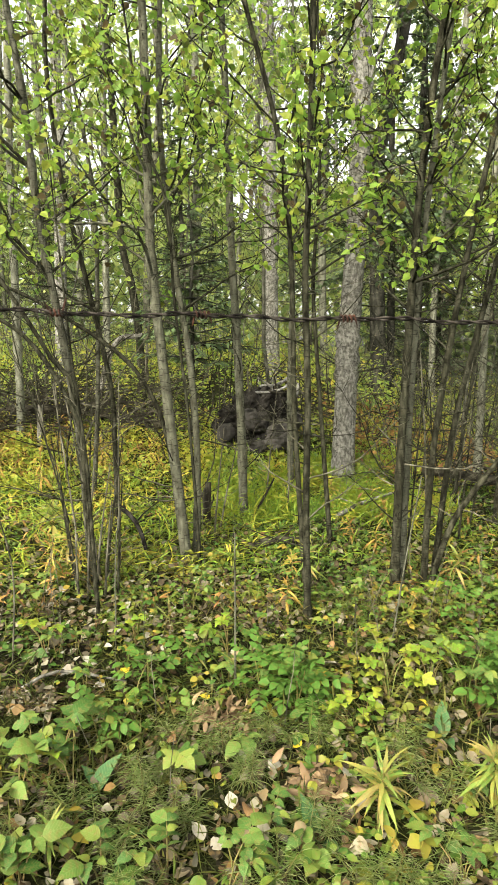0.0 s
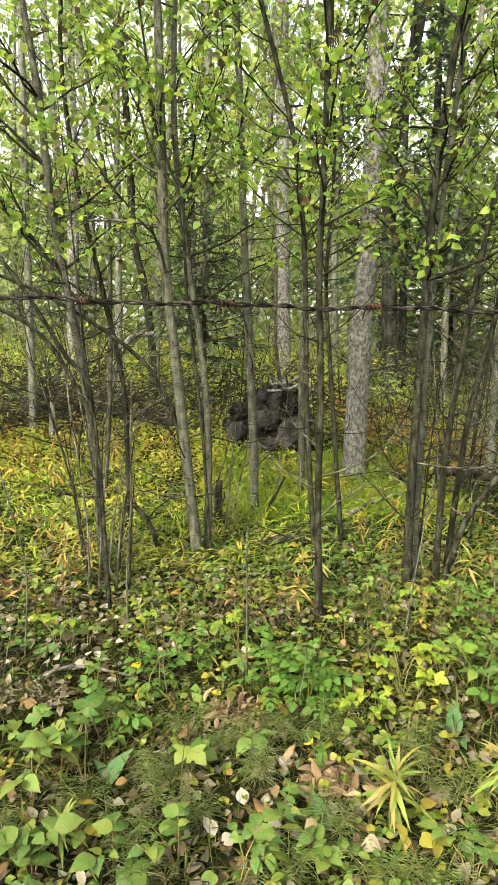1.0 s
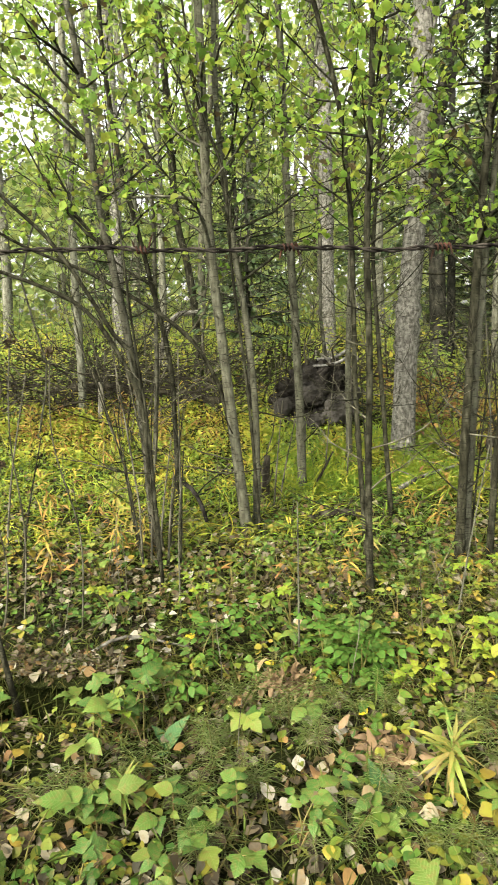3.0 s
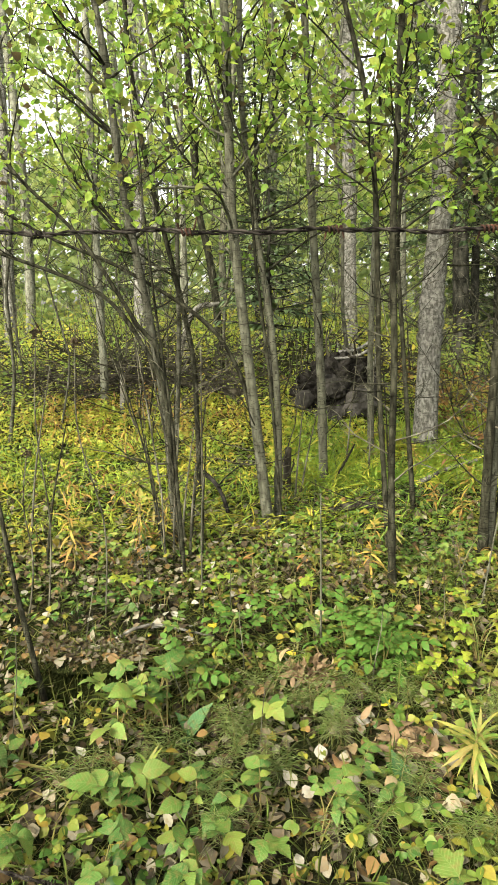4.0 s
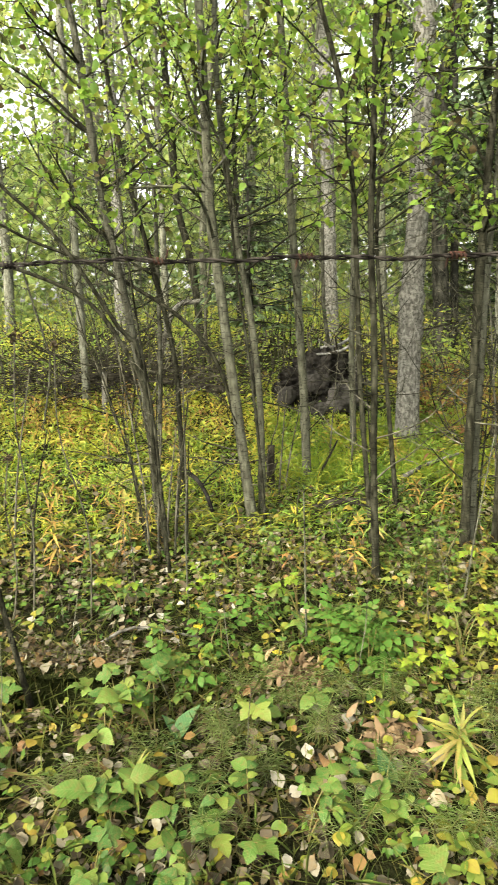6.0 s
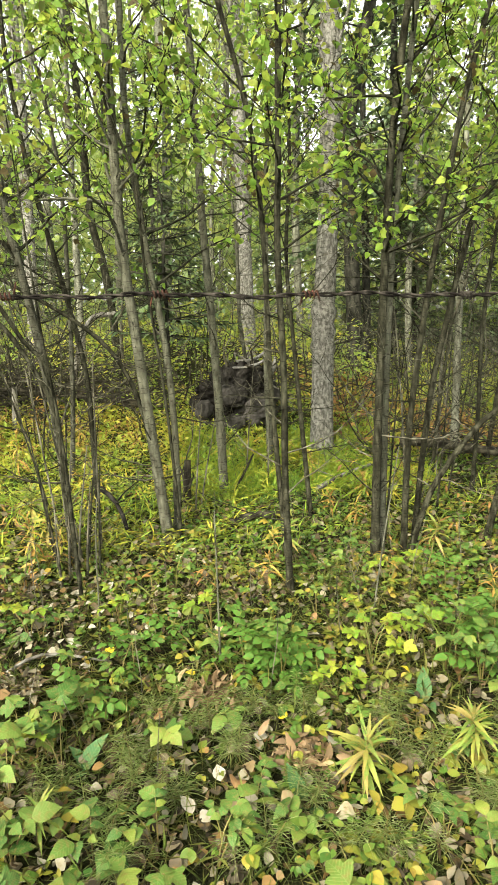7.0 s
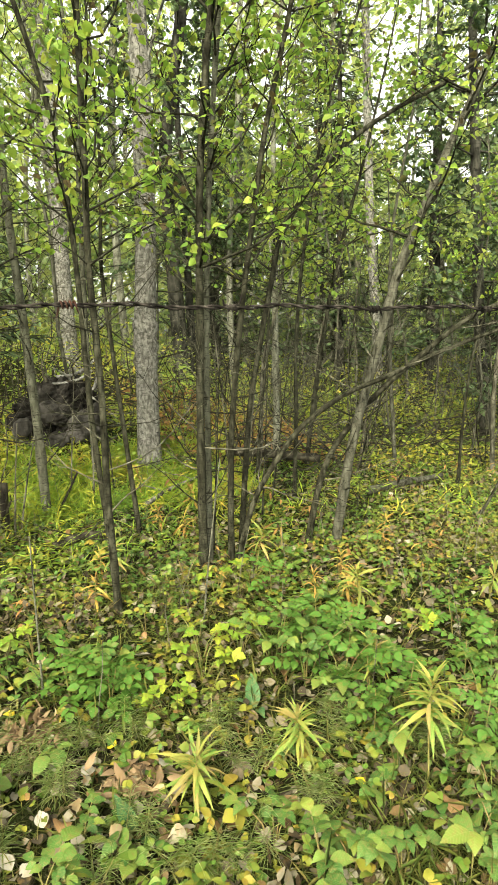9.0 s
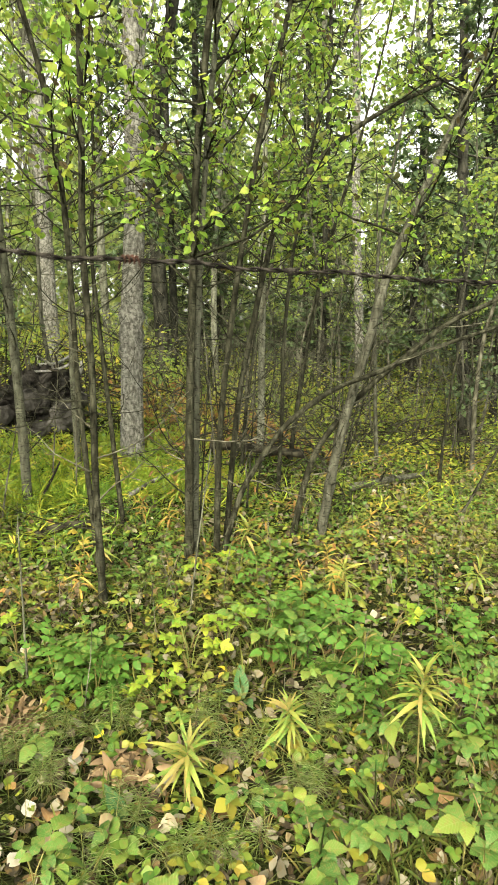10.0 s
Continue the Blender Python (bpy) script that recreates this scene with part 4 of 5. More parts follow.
    x, y = scatter(25000, 3.1, 8.5, g, 0.5, 1.1, 2.7, 1.0, 0.16)
    n = len(x)
    pos = np.stack([x, y, ground_z(x, y) + 0.01 + 0.075 * g.random(n) ** 1.6], 1)
    geo.add(*leaves(pos, away(n, g, 0.5), np.array([0, -0.3, 1.0]) + g.normal(size=(n, 3)) * 0.45, g.uniform(0.016, 0.042, n), g.uniform(0.4, 0.8, (n, 1)), 0.25))
    x, y = scatter(11000, 3.3, 6.2, g, 0.45, 1.1, 5.7, 1.0, -0.5, 0.34)
    n = len(x)
    pos = np.stack([x, y, ground_z(x, y) + 0.01 + 0.06 * g.random(n) ** 1.6], 1)
    geo.add(*leaves(pos, away(n, g, 0.5), np.array([0, -0.3, 1.0]) + g.normal(size=(n, 3)) * 0.45, g.uniform(0.016, 0.042, n), g.uniform(0.4, 0.8, (n, 1)), 0.25))
    # the same cover goes on beside and behind
    x, y = outside(42000, g)
    n = len(x)
    pos = np.stack([x, y, ground_z(x, y) + 0.01 + 0.08 * g.random(n)], 1)
    geo.add(*leaves(pos, away(n, g, 0.5), np.array([0, 0, 1.0]) + g.normal(size=(n, 3)) * 0.45, g.uniform(0.04, 0.085, n), g.uniform(0.4, 0.75, (n, 1)), 0.25))
    tagged(put_part("green_cover", geo, LEAF_HERB, None, smooth=False), "small green leaves carpeting the ground under the thicket", "herbs", kind="stuff")
    geo = Geo()
    x, y = scatter(17000, 4.7, 8.5, g, 0.55, 1.1, 7.7, 1.0, -0.5, 0.34)
    n = len(x)
    pos = np.stack([x, y, ground_z(x, y) + 0.01 + 0.075 * g.random(n) ** 1.6], 1)
    geo.add(*leaves(pos, away(n, g, 0.5), np.array([0, -0.3, 1.0]) + g.normal(size=(n, 3)) * 0.45, g.uniform(0.02, 0.05, n), g.uniform(0.3, 0.6, (n, 1)), 0.25))
    tagged(put_part("ground_cover", geo, LEAF_SHRUB, None, smooth=False), "small yellow-green leaves carpeting the ground between the saplings", "herbs", kind="stuff")
    # yellow willowherb and sedge in the middle distance
    geo = Geo()
    x, y = scatter(1200, 3.6, 9.5, g, 0.9, 1.1, 5.0)
    keep = (x < 0.16 * y) | (g.random(len(x)) < 0.3)
    x, y = x[keep], y[keep]
    geo.add(*rosettes(x, y, g, 14, (0.03, 0.17), (0.05, 0.11), 0.13, 0.2, 0.0, 0.03))
    x, y = scatter(700, 4.4, 7.6, g, 0.7, 0.9, 5.0, 1.0, -0.45, 0.35)
    geo.add(*rosettes(x, y, g, 16, (0.04, 0.26), (0.06, 0.14), 0.11, 0.35, 0.8, 0.03))
    x, y = g.uniform(-2.6, 0.5, 120), g.uniform(5.2, 6.9, 120)
    geo.add(*rosettes(x, y, g, 20, (0.12, 0.42), (0.06, 0.12), 0.1, 0.1, 0.9, 0.03))
    tagged(put_part("yellow_willowherb", geo, LEAF_YELLOW, None, smooth=False), "yellowing long-leaved willowherb standing in drifts", "herbs", kind="stuff")
    geo = Geo()
    x, y = scatter(18000, 3.7, 9.0, g, 0.55, 0.9, 2.5)
    keep = (x < 0.16 * y) | (g.random(len(x)) < 0.3)
    x, y = x[keep], y[keep]
    n = len(x)
    geo.add(*leaves(np.stack([x, y, ground_z(x, y)], 1), away(n, g, 0.3) + np.array([0, 0, 0.9]), away(n, g, 0.4) + np.array([0, 0, 0.6]), g.uniform(0.1, 0.3, n), g.uniform(0.008, 0.017, (n, 1)), 0.2, g.uniform(0.5, 1.7, n)))
    # thick tufts round the poplar and the stump
    n = 9000
    x, y = g.uniform(0.1, 2.2, n), g.uniform(4.7, 6.3, n)
    keep = ripple(x, y, 2.6) > -0.25
    x, y = x[keep], y[keep]
    n = len(x)
    geo.add(*leaves(np.stack([x, y, ground_z(x, y)], 1), away(n, g, 0.3) + np.array([0, 0, 1.0]), away(n, g, 0.4) + np.array([0, 0, 0.6]), g.uniform(0.1, 0.28, n), g.uniform(0.012, 0.024, (n, 1)), 0.2, g.uniform(0.5, 1.5, n)))
    tagged(put_part("tall_sedge", geo, SEDGE, None, smooth=False), "arching bright green and yellow sedge among the trees", "grass", kind="stuff")
    geo = Geo()
    x, y = scatter(230, 3.0, 9.5, g, 0.85, 1.0, 9.0)
    geo.add(*rosettes(x, y, g, 12, (0.05, 0.3), (0.04, 0.10), 0.2, 0.1, 0.9, 0.03))
    x, y = g.uniform(-2.5, -0.3, 40), g.uniform(5.7, 6.8, 40)
    geo.add(*rosettes(x, y, g, 22, (0.1, 0.42), (0.06, 0.11), 0.14, 0.1, 0.9, 0.03))
    n = 2600
    x, y = g.uniform(1.6, 3.6, n), g.uniform(5.6, 9.0, n)
    pos = np.stack([x, y, ground_z(x, y) + 0.02 + 0.12 * g.random(n) ** 2], 1)
    geo.add(*leaves(pos, away(n, g, 0.5), np.array([0, -0.2, 1.0]) + g.normal(size=(n, 3)) * 0.5, g.uniform(0.05, 0.1, n), 0.6, 0.25))
    tagged(put_part("withered_herbs", geo, LEAF_BROWN, None, smooth=False), "withered orange-brown herbs", "herbs", kind="stuff")
    # shrubs on the slope
    geo = Geo()
    x, y = scatter(1250, 7.5, 15.0, g, 0.35, 0.6, 4.0, 1.2)
    keep = (y > 7.7) | (np.abs(x - 0.7) > 0.9)
    x, y = x[keep], y[keep]
    for _ in range(2):
        geo.add(*rosettes(x + 0.12 * g.normal(size=len(x)), y + 0.12 * g.normal(size=len(x)), g, 16, (0.2, 1.0), (0.04, 0.10), 0.55, 0.05, 0.0, 0.3))
    tagged(put_part("hazel_brush", geo, LEAF_SHRUB, None, smooth=False), "yellow-green leafy brush on the slope", "brush", kind="stuff")
    wood = stalks(x, y, g, (0.5, 1.3), 0.006)
    tagged(put_part("brush_stems", wood, BARK_TWIG, None), "thin grey stems of the brush", "brush", kind="stuff")
    # dead stalks near by
    x, y = scatter(260, 1.6, 7.0, g, 0.4, 1.4, 6.0)
    tagged(put_part("dead_stalks", stalks(x, y, g, (0.15, 0.5), 0.0028), BARK_TWIG, None), "thin dead brown stalks among the herbs", "stalks", kind="stuff")


undergrowth()


# ---- single plants ----
def leaf_mesh(name, length, width, material, bend=0.35, toothed=0.0, fold=0.18, lobed=False):
    """One leaf along +x from its base: pointed oval of two halves, with a midrib fold, droop and toothed edge."""
    n = 23 if toothed > 0.1 else 13
    t = np.linspace(0, 1, n)
    half = width * length * 0.56 * np.sin(np.pi * t**0.78) * (1 - 0.34 * t)
    if lobed:
        # a lobe on each side below the long middle lobe
        half = width * length * np.interp(t, (0, 0.1, 0.24, 0.36, 0.47, 0.6, 0.7, 0.85, 1), (0.08, 0.42, 0.6, 0.62, 0.27, 0.33, 0.27, 0.15, 0))
    half = half * (1 + toothed * np.where(np.arange(n) % 2, 1, -1) * 0.5)
    zmid = -bend * length * t**2 * 0.6 + 0.05 * length * np.sin(np.pi * t)
    x = length * t * (1 - 0.15 * bend * t)
    mid = np.stack([x, 0 * t, zmid], 1)
    wavy = 0.05 * half * np.sin(t * 19 + 30 * width)
    sweep = 0.25 * half * lobed
    lo = np.stack([x + sweep, half, zmid + half * fold + wavy], 1)
    ro = np.stack([x + sweep, -half, zmid + half * fold - wavy], 1)
    v = np.concatenate([mid, lo, ro])
    i = np.arange(n - 1)
    f = np.concatenate([np.stack([i, i + 1, n + i + 1, n + i], 1), np.stack([i, 2 * n + i, 2 * n + i + 1, i + 1], 1)])
    geo = Geo()
    geo.add(v, f)
    me = geo.mesh(name)
    me.materials.append(material)
    return me


def turn_to(pos, az, el, roll=0.0, size=1.0):
    return Matrix.Translation(pos) @ Euler((roll, -el, az)).to_matrix().to_4x4() @ Matrix.Scale(size, 4)


BROAD = [leaf_mesh("broad_leaf", 0.10, 0.70, LEAF_GREEN, 0.4, 0.18, 0.12), leaf_mesh("broad_leaf", 0.085, 0.64, LEAF_GREEN, 0.7, 0.2, 0.2), leaf_mesh("broad_leaf", 0.11, 0.60, LEAF_GREEN, 0.25, 0.18, 0.1)]
LOBED = [leaf_mesh("lobed_leaf", 0.10, 0.85, LEAF_GREEN, 0.5, 0.14, 0.08, True), leaf_mesh("lobed_leaf", 0.085, 0.95, LEAF_GREEN, 0.3, 0.14, 0.15, True)]
LIME = [leaf_mesh("lime_leaf", 0.062, 0.8, LEAF_LIME, 0.3, 0.14, 0.12, True), leaf_mesh("lime_leaf", 0.052, 0.85, LEAF_LIME, 0.45, 0.14, 0.16, True)]
LANCE = [leaf_mesh("lance_leaf", 0.15, 0.115, LEAF_FIRE, 0.3), leaf_mesh("lance_leaf", 0.135, 0.12, LEAF_FIRE, 0.6), leaf_mesh("lance_leaf", 0.115, 0.13, LEAF_FIRE, 0.2)]
WITHERED = [leaf_mesh("lance_leaf", 0.15, 0.11, LEAF_RUST, 0.5), leaf_mesh("lance_leaf", 0.13, 0.12, LEAF_RUST, 0.9), leaf_mesh("lance_leaf", 0.11, 0.13, LEAF_RUST, 0.3)]
FALLEN = [leaf_mesh("fallen_leaf", 0.055, 0.86, PALE_LEAF, 0.25, 0.06, 0.3), leaf_mesh("fallen_leaf", 0.062, 0.7, PALE_LEAF, -0.3, 0.05, 0.4)]
DEAD_BIG = leaf_mesh("dead_leaf", 0.06, 0.75, TAN_LEAF, 0.9, 0.06, 0.55)
DOCK = leaf_mesh("dock_leaf", 0.15, 0.42, DOCK_LEAF, 0.25, 0.0, 0.35)
FALLEN_YELLOW = leaf_mesh("yellow_fallen_leaf", 0.055, 0.85, YELLOW_FALLEN, 0.2, 0.05, 0.3)


def broad_plant(x, y, seed, height=0.2, count=9, size=1.0, meshes=BROAD, name="bramble_plant", label="bright green bramble with broad toothed leaves"):
    """A few stems from one root, each with a spray of three leaflets."""
    g = np.random.default_rng(seed)
    base = new(name)
    base.location = (x, y, float(ground_z(x, y)))
    stems = Geo()
    for s in range(max(2, count // 3)):
        az = g.uniform(0, 6.28)
        top = height * g.uniform(0.6, 1.15)
        reach = height * g.uniform(0.25, 0.75)
        line = curve_through([(0, 0, -0.03), (reach * 0.35 * math.cos(az), reach * 0.35 * math.sin(az), top * 0.6), (reach * math.cos(az), reach * math.sin(az), top)], 0.05)
        stems.add(*tube(line, np.linspace(0.003, 0.0015, len(line)), 4))
        for k, da in enumerate((0.0, 1.1, -1.1, 1.3, -1.3) if len(meshes) == 3 else (0.0, 1.15, -1.15)):
            ob = new("leaf", meshes[int(g.integers(len(meshes)))])
            ob.parent = base
            back = line[-1] if k == 0 else line[-1] - (0.018 if k < 3 else 0.055) * size * np.array([math.cos(az), math.sin(az), 0.25])
            ob.matrix_basis = turn_to(back, az + da + g.normal() * 0.15, g.uniform(-0.3, 0.45), g.normal() * 0.35, size * g.uniform(0.75, 1.1) * (1.0 if k == 0 else 0.8 if k < 3 else 0.68))
    put_part("stem", stems, STALK, base)
    return tagged(base, label, "plant", "leafy plants by the fence")


def willowherb(x, y, seed, height=0.3, count=20, size=1.0, meshes=LANCE, label="willowherb with a star of long yellow-green leaves", low=0.66):
    g = np.random.default_rng(seed)
    base = new("willowherb")
    base.location = (x, y, float(ground_z(x, y)))
    line = grow_line((0, 0, -0.03), (g.normal() * 0.1, g.normal() * 0.1, 1), height + 0.03, g, 6, 0.2, 0.05)
    stem = Geo()
    stem.add(*tube(line, np.linspace(0.004, 0.002, 6), 6))
    put_part("stem", stem, STALK, base, "reddish green stalk")
    count = int(count * 1.6)
    for k in range(count):
        u = low + (1 - low) * (k / count) ** 0.8
        i = min(int(u * 5), 4)
        p = line[i] + (line[i + 1] - line[i]) * (u * 5 - i)
        ob = new("leaf", meshes[int(g.integers(3))])
        ob.parent = base
        ob.matrix_basis = turn_to(p, k * 2.4 + g.normal() * 0.2, -0.4 + 1.35 * (k / count) ** 1.3 + g.normal() * 0.22, g.normal() * 0.3, size * g.uniform(0.75, 1.1) * (1.1 - 0.35 * k / count))
    return tagged(base, label, "plant", "willowherbs by the fence")


def horsetail(x, y, seed, height=0.28):
    g = np.random.default_rng(seed)
    base = new("horsetail")
    base.location = (x, y, float(ground_z(x, y)))
    stem, fine = Geo(), Geo()
    for s in range(4):
        lean = g.normal(size=2) * 0.3
        line = grow_line((g.normal() * 0.03, g.normal() * 0.03, -0.02), (*lean, 1), height * g.uniform(0.6, 1.1), g, 9, 0.1, 0.05)
        stem.add(*tube(line, np.linspace(0.0022, 0.001, 9), 4))
        for i in range(3, 9):
            n = 8
            az = np.arange(n) * 2 * np.pi / n + g.random()
            d = np.stack([np.cos(az), np.sin(az), g.uniform(0.0, 0.8, n)], 1)
            fine.add(*leaves(np.tile(line[i], (n, 1)), d, np.tile([[0, 0, 1.0]], (n, 1)), g.uniform(0.08, 0.14, n) * (1.15 - i / 14), 0.011, 0.1, g.uniform(0.5, 1.3, n)))
    tagged(put_part("stem", stem, STALK, base), kind="stuff")
    tagged(put_part("whorl_mass", fine, HORSETAIL, base, "feathery pale green whorls", smooth=False), kind="stuff")
    return tagged(base, "feathery pale green wood horsetail tuft", "plant", "horsetails by the fence")


def bracken_heap(x, y, seed):
    """A heap of dry curled brown fern."""
    g = np.random.default_rng(seed)
    base = new("dry_fern_heap")
    base.location = (x, y, float(ground_z(x, y)))
    geo = Geo()
    n = 130
    p = np.stack([g.normal(size=n) * 0.07, g.normal(size=n) * 0.05, g.uniform(0.01, 0.07, n)], 1)
    geo.add(*leaves(p, away(n, g, 0.5), away(n, g, 1), g.uniform(0.03, 0.09, n), 0.3, 0.5, g.uniform(0.3, 1.2, n)))
    tagged(put_part("frond_mass", geo, FERN_DRY, base, smooth=False), kind="stuff")
    return tagged(base, "heap of dry curled brown fern on the litter", "dead plant")


def single_plants():
    g = np.random.default_rng(31)
    for k, (x, y, h, c, s) in enumerate([
        (-0.35, 1.95, 0.20, 12, 1.15), (-0.44, 1.78, 0.16, 9, 1.1), (0.04, 1.52, 0.14, 12, 1.0), (-0.37, 2.48, 0.12, 6, 0.8), (-0.21, 2.06, 0.16, 6, 0.9),
        (0.06, 3.28, 0.2, 9, 0.9), (0.47, 2.44, 0.2, 12, 0.85), (0.33, 1.65, 0.12, 6, 0.8), (-0.14, 1.5, 0.14, 9, 1.0), (-0.36, 1.5, 0.14, 12, 1.2),
        (0.46, 1.5, 0.10, 6, 1.1), (0.2, 1.44, 0.14, 9, 1.0), (1.29, 2.13, 0.26, 15, 0.9), (1.40, 2.02, 0.24, 15, 0.9), (1.21, 2.28, 0.26, 12, 0.85), (1.01, 1.27, 0.16, 15, 0.95), (0.84, 1.42, 0.14, 12, 0.9),
        (1.67, 1.66, 0.2, 9, 0.75), (1.82, 1.7, 0.22, 12, 0.75), (0.39, 2.46, 0.16, 9, 0.9), (1.53, 1.32, 0.18, 12, 0.9), (1.12, 1.2, 0.14, 9, 0.9), (1.38, 1.12, 0.18, 12, 0.95),
        (1.07, 3.2, 0.2, 9, 0.8), (0.92, 1.28, 0.16, 9, 1.0), (1.75, 3.4, 0.2, 9, 0.9), (2.2, 2.9, 0.2, 9, 0.9), (2.1, 1.95, 0.2, 9, 0.8), (-0.75, 1.6, 0.16, 9, 1.1), (-0.62, 1.35, 0.14, 9, 1.1)]):
        broad_plant(x, y, 400 + k, h, c, s * 0.8)
    a, b = scatter(46, 1.0, 3.6, g)
    for k, (x, y) in enumerate(zip(a, b)):
        if not (0.35 < x < 0.75 and 1.5 < y < 2.0):
            broad_plant(float(x), float(y), 450 + k, g.uniform(0.08, 0.18), 6, g.uniform(0.5, 0.8))
    a, b = scatter(24, 0.95, 2.1, g)
    for k, (x, y) in enumerate(zip(a, b)):
        if not (0.35 < x < 0.75 and 1.5 < y < 2.0):
            if k % 2:
                broad_plant(float(x), float(y), 1450 + k, g.uniform(0.10, 0.17), 6, g.uniform(0.7, 1.0), LOBED, "cranberry_seedling", "pale green highbush cranberry seedling with lobed leaves")
            else:
                broad_plant(float(x), float(y), 1450 + k, g.uniform(0.10, 0.17), 6, g.uniform(0.6, 0.85))
    for k, (x, y, h, c) in enumerate([(0.91, 2.34, 0.2, 15), (1.09, 2.38, 0.2, 15), (0.77, 2.19, 0.12, 9), (-0.61, 2.79, 0.2, 9), (0.7, 2.15, 0.12, 9), (-0.2, 2.9, 0.16, 9), (0.25, 2.75, 0.16, 9), (-0.3, 1.9, 0.22, 6), (1.9, 2.3, 0.15, 9), (0.95, 2.5, 0.2, 12), (1.2, 3.05, 0.2, 9)]):
        broad_plant(x, y, 500 + k, h, int(c * 1.6), 1.0, LIME, "lime_bramble", "lime-yellow bramble with small lobed leaves")
    for k, (x, y, h, c, s) in enumerate([(1.05, 1.65, 0.24, 28, 0.85), (1.39, 1.46, 0.36, 30, 0.9), (0.67, 1.63, 0.2, 28, 0.95), (1.79, 2.51, 0.3, 20, 0.9), (1.59, 1.96, 0.22, 10, 0.8), (2.42, 2.36, 0.24, 14, 0.9), (-0.31, 1.57, 0.12, 11, 0.75), (-0.83, 3.9, 0.4, 20, 1.1), (0.71, 3.33, 0.3, 16, 0.9), (-0.7, 3.6, 0.35, 18, 1.0), (1.5, 3.25, 0.3, 14, 0.9)]):
        willowherb(x, y, 600 + k, h, c, s * 1.12)
    for k, (x, y, h, c, s) in enumerate([(1.84, 2.75, 0.22, 18, 1.0), (1.72, 2.85, 0.16, 14, 0.9), (1.95, 2.95, 0.18, 14, 0.9), (0.57, 3.15, 0.22, 12, 0.8), (-0.72, 3.55, 0.34, 16, 1.0), (-0.6, 3.5, 0.26, 14, 0.9), (0.66, 3.55, 0.18, 14, 0.9), (1.16, 4.2, 0.16, 14, 1.0), (1.3, 4.0, 0.14, 14, 1.0), (-1.35, 4.3, 0.36, 18, 1.0), (-1.05, 3.2, 0.4, 18, 1.0), (-1.3, 5.4, 0.45, 22, 1.1), (-1.7, 5.6, 0.4, 22, 1.1), (-0.8, 5.8, 0.4, 22, 1.1), (-0.3, 5.7, 0.4, 20, 1.0), (1.2, 5.0, 0.3, 18, 1.0), (1.5, 4.6, 0.2, 16, 1.0), (-2.1, 5.9, 0.45, 22, 1.1), (2.4, 3.3, 0.22, 16, 0.9)]):
        willowherb(x, y, 660 + k, h, c, s, WITHERED, "withered willowherb with drooping straw and rust-coloured leaves", 0.4)
    for k, (x, y) in enumerate([(-0.08, 1.81), (-0.13, 1.62), (0.83, 1.97), (0.26, 1.86), (1.02, 1.5), (-0.02, 1.9), (0.2, 2.0), (0.4, 2.1), (0.5, 1.62), (0.75, 1.45), (-0.5, 1.62), (1.2, 1.75), (1.5, 1.6), (0.05, 2.15), (-0.3, 1.72), (0.1, 1.7), (0.3, 1.45), (-0.05, 1.4), (0.62, 1.4), (0.9, 1.75), (1.3, 1.95), (0.6, 2.1)]):
        horsetail(x, y, 700 + k, 0.17)
    bracken_heap(0.52, 1.80, 720)
    bracken_heap(0.2, 2.22, 721)
    spots = [(-0.44, 2.59), (-0.07, 2.82), (-0.13, 2.92), (0.13, 2.32), (0.2, 2.23), (0.28, 2.01), (0.61, 1.85), (0.14, 1.6), (1.51, 2.85), (0.43, 1.74), (-0.67, 3.47), (-0.77, 3.47), (-0.42, 2.72), (0.62, 1.72), (-0.65, 2.72), (0.68, 2.59), (0.6, 2.35), (0.23, 1.72), (0.16, 1.57), (1.91, 2.54), (1.82, 2.46), (1.32, 1.3), (1.9, 2.4), (1.95, 2.19), (0.36, 1.9), (-0.55, 3.3), (-0.3, 3.3), (-0.5, 3.6)]
    for k in range(110):
        a, b = scatter(6, 1.1, 4.6, g)
        spots.append((float(a[0]), float(b[0])))
    for k in range(60):
        spots.append((-0.4 + 0.38 * g.normal(), 3.0 + 0.34 * g.normal()))
    for k, (x, y) in enumerate(spots):
        ob = new("fallen_leaf", FALLEN[k % 2])
        big = 1.0 if k < 28 else 0.75
        ob.matrix_basis = turn_to((x, y, float(ground_z(x, y)) + (0.04 if k < 28 else 0.03)), g.uniform(0, 6.28), g.normal() * 0.15, g.normal() * 0.3, big * g.uniform(0.8, 1.15))
        tagged(ob, "pale dry fallen leaf on the litter", "leaf", "pale fallen leaves")
    a, b = scatter(60, 1.1, 2.9, g)
    for k, (x, y) in enumerate(zip(a, b)):
        ob = new("dead_leaf", DEAD_BIG)
        ob.matrix_basis = turn_to((float(x), float(y), float(ground_z(x, y)) + 0.045), g.uniform(0, 6.28), g.normal() * 0.25, g.normal() * 0.5, g.uniform(0.7, 1.25))
        tagged(ob, "curled tan dead leaf lying on the litter", "leaf", "large dead leaves")
    for x, y, az, el, s in [(0.40, 1.56, 0.4, 0.1, 1.6), (0.33, 1.72, 2.2, 0.05, 1.5), (0.27, 1.66, 1.2, 0.1, 1.3), (1.34, 1.28, 0.8, 0.3, 1.5)]:
        ob = new("dead_leaf", DEAD_BIG)
        ob.matrix_basis = turn_to((x, y, float(ground_z(x, y)) + 0.06), az, el, 0.3, s)
        tagged(ob, "large curled tan dead leaf on the litter", "leaf", "large dead leaves")
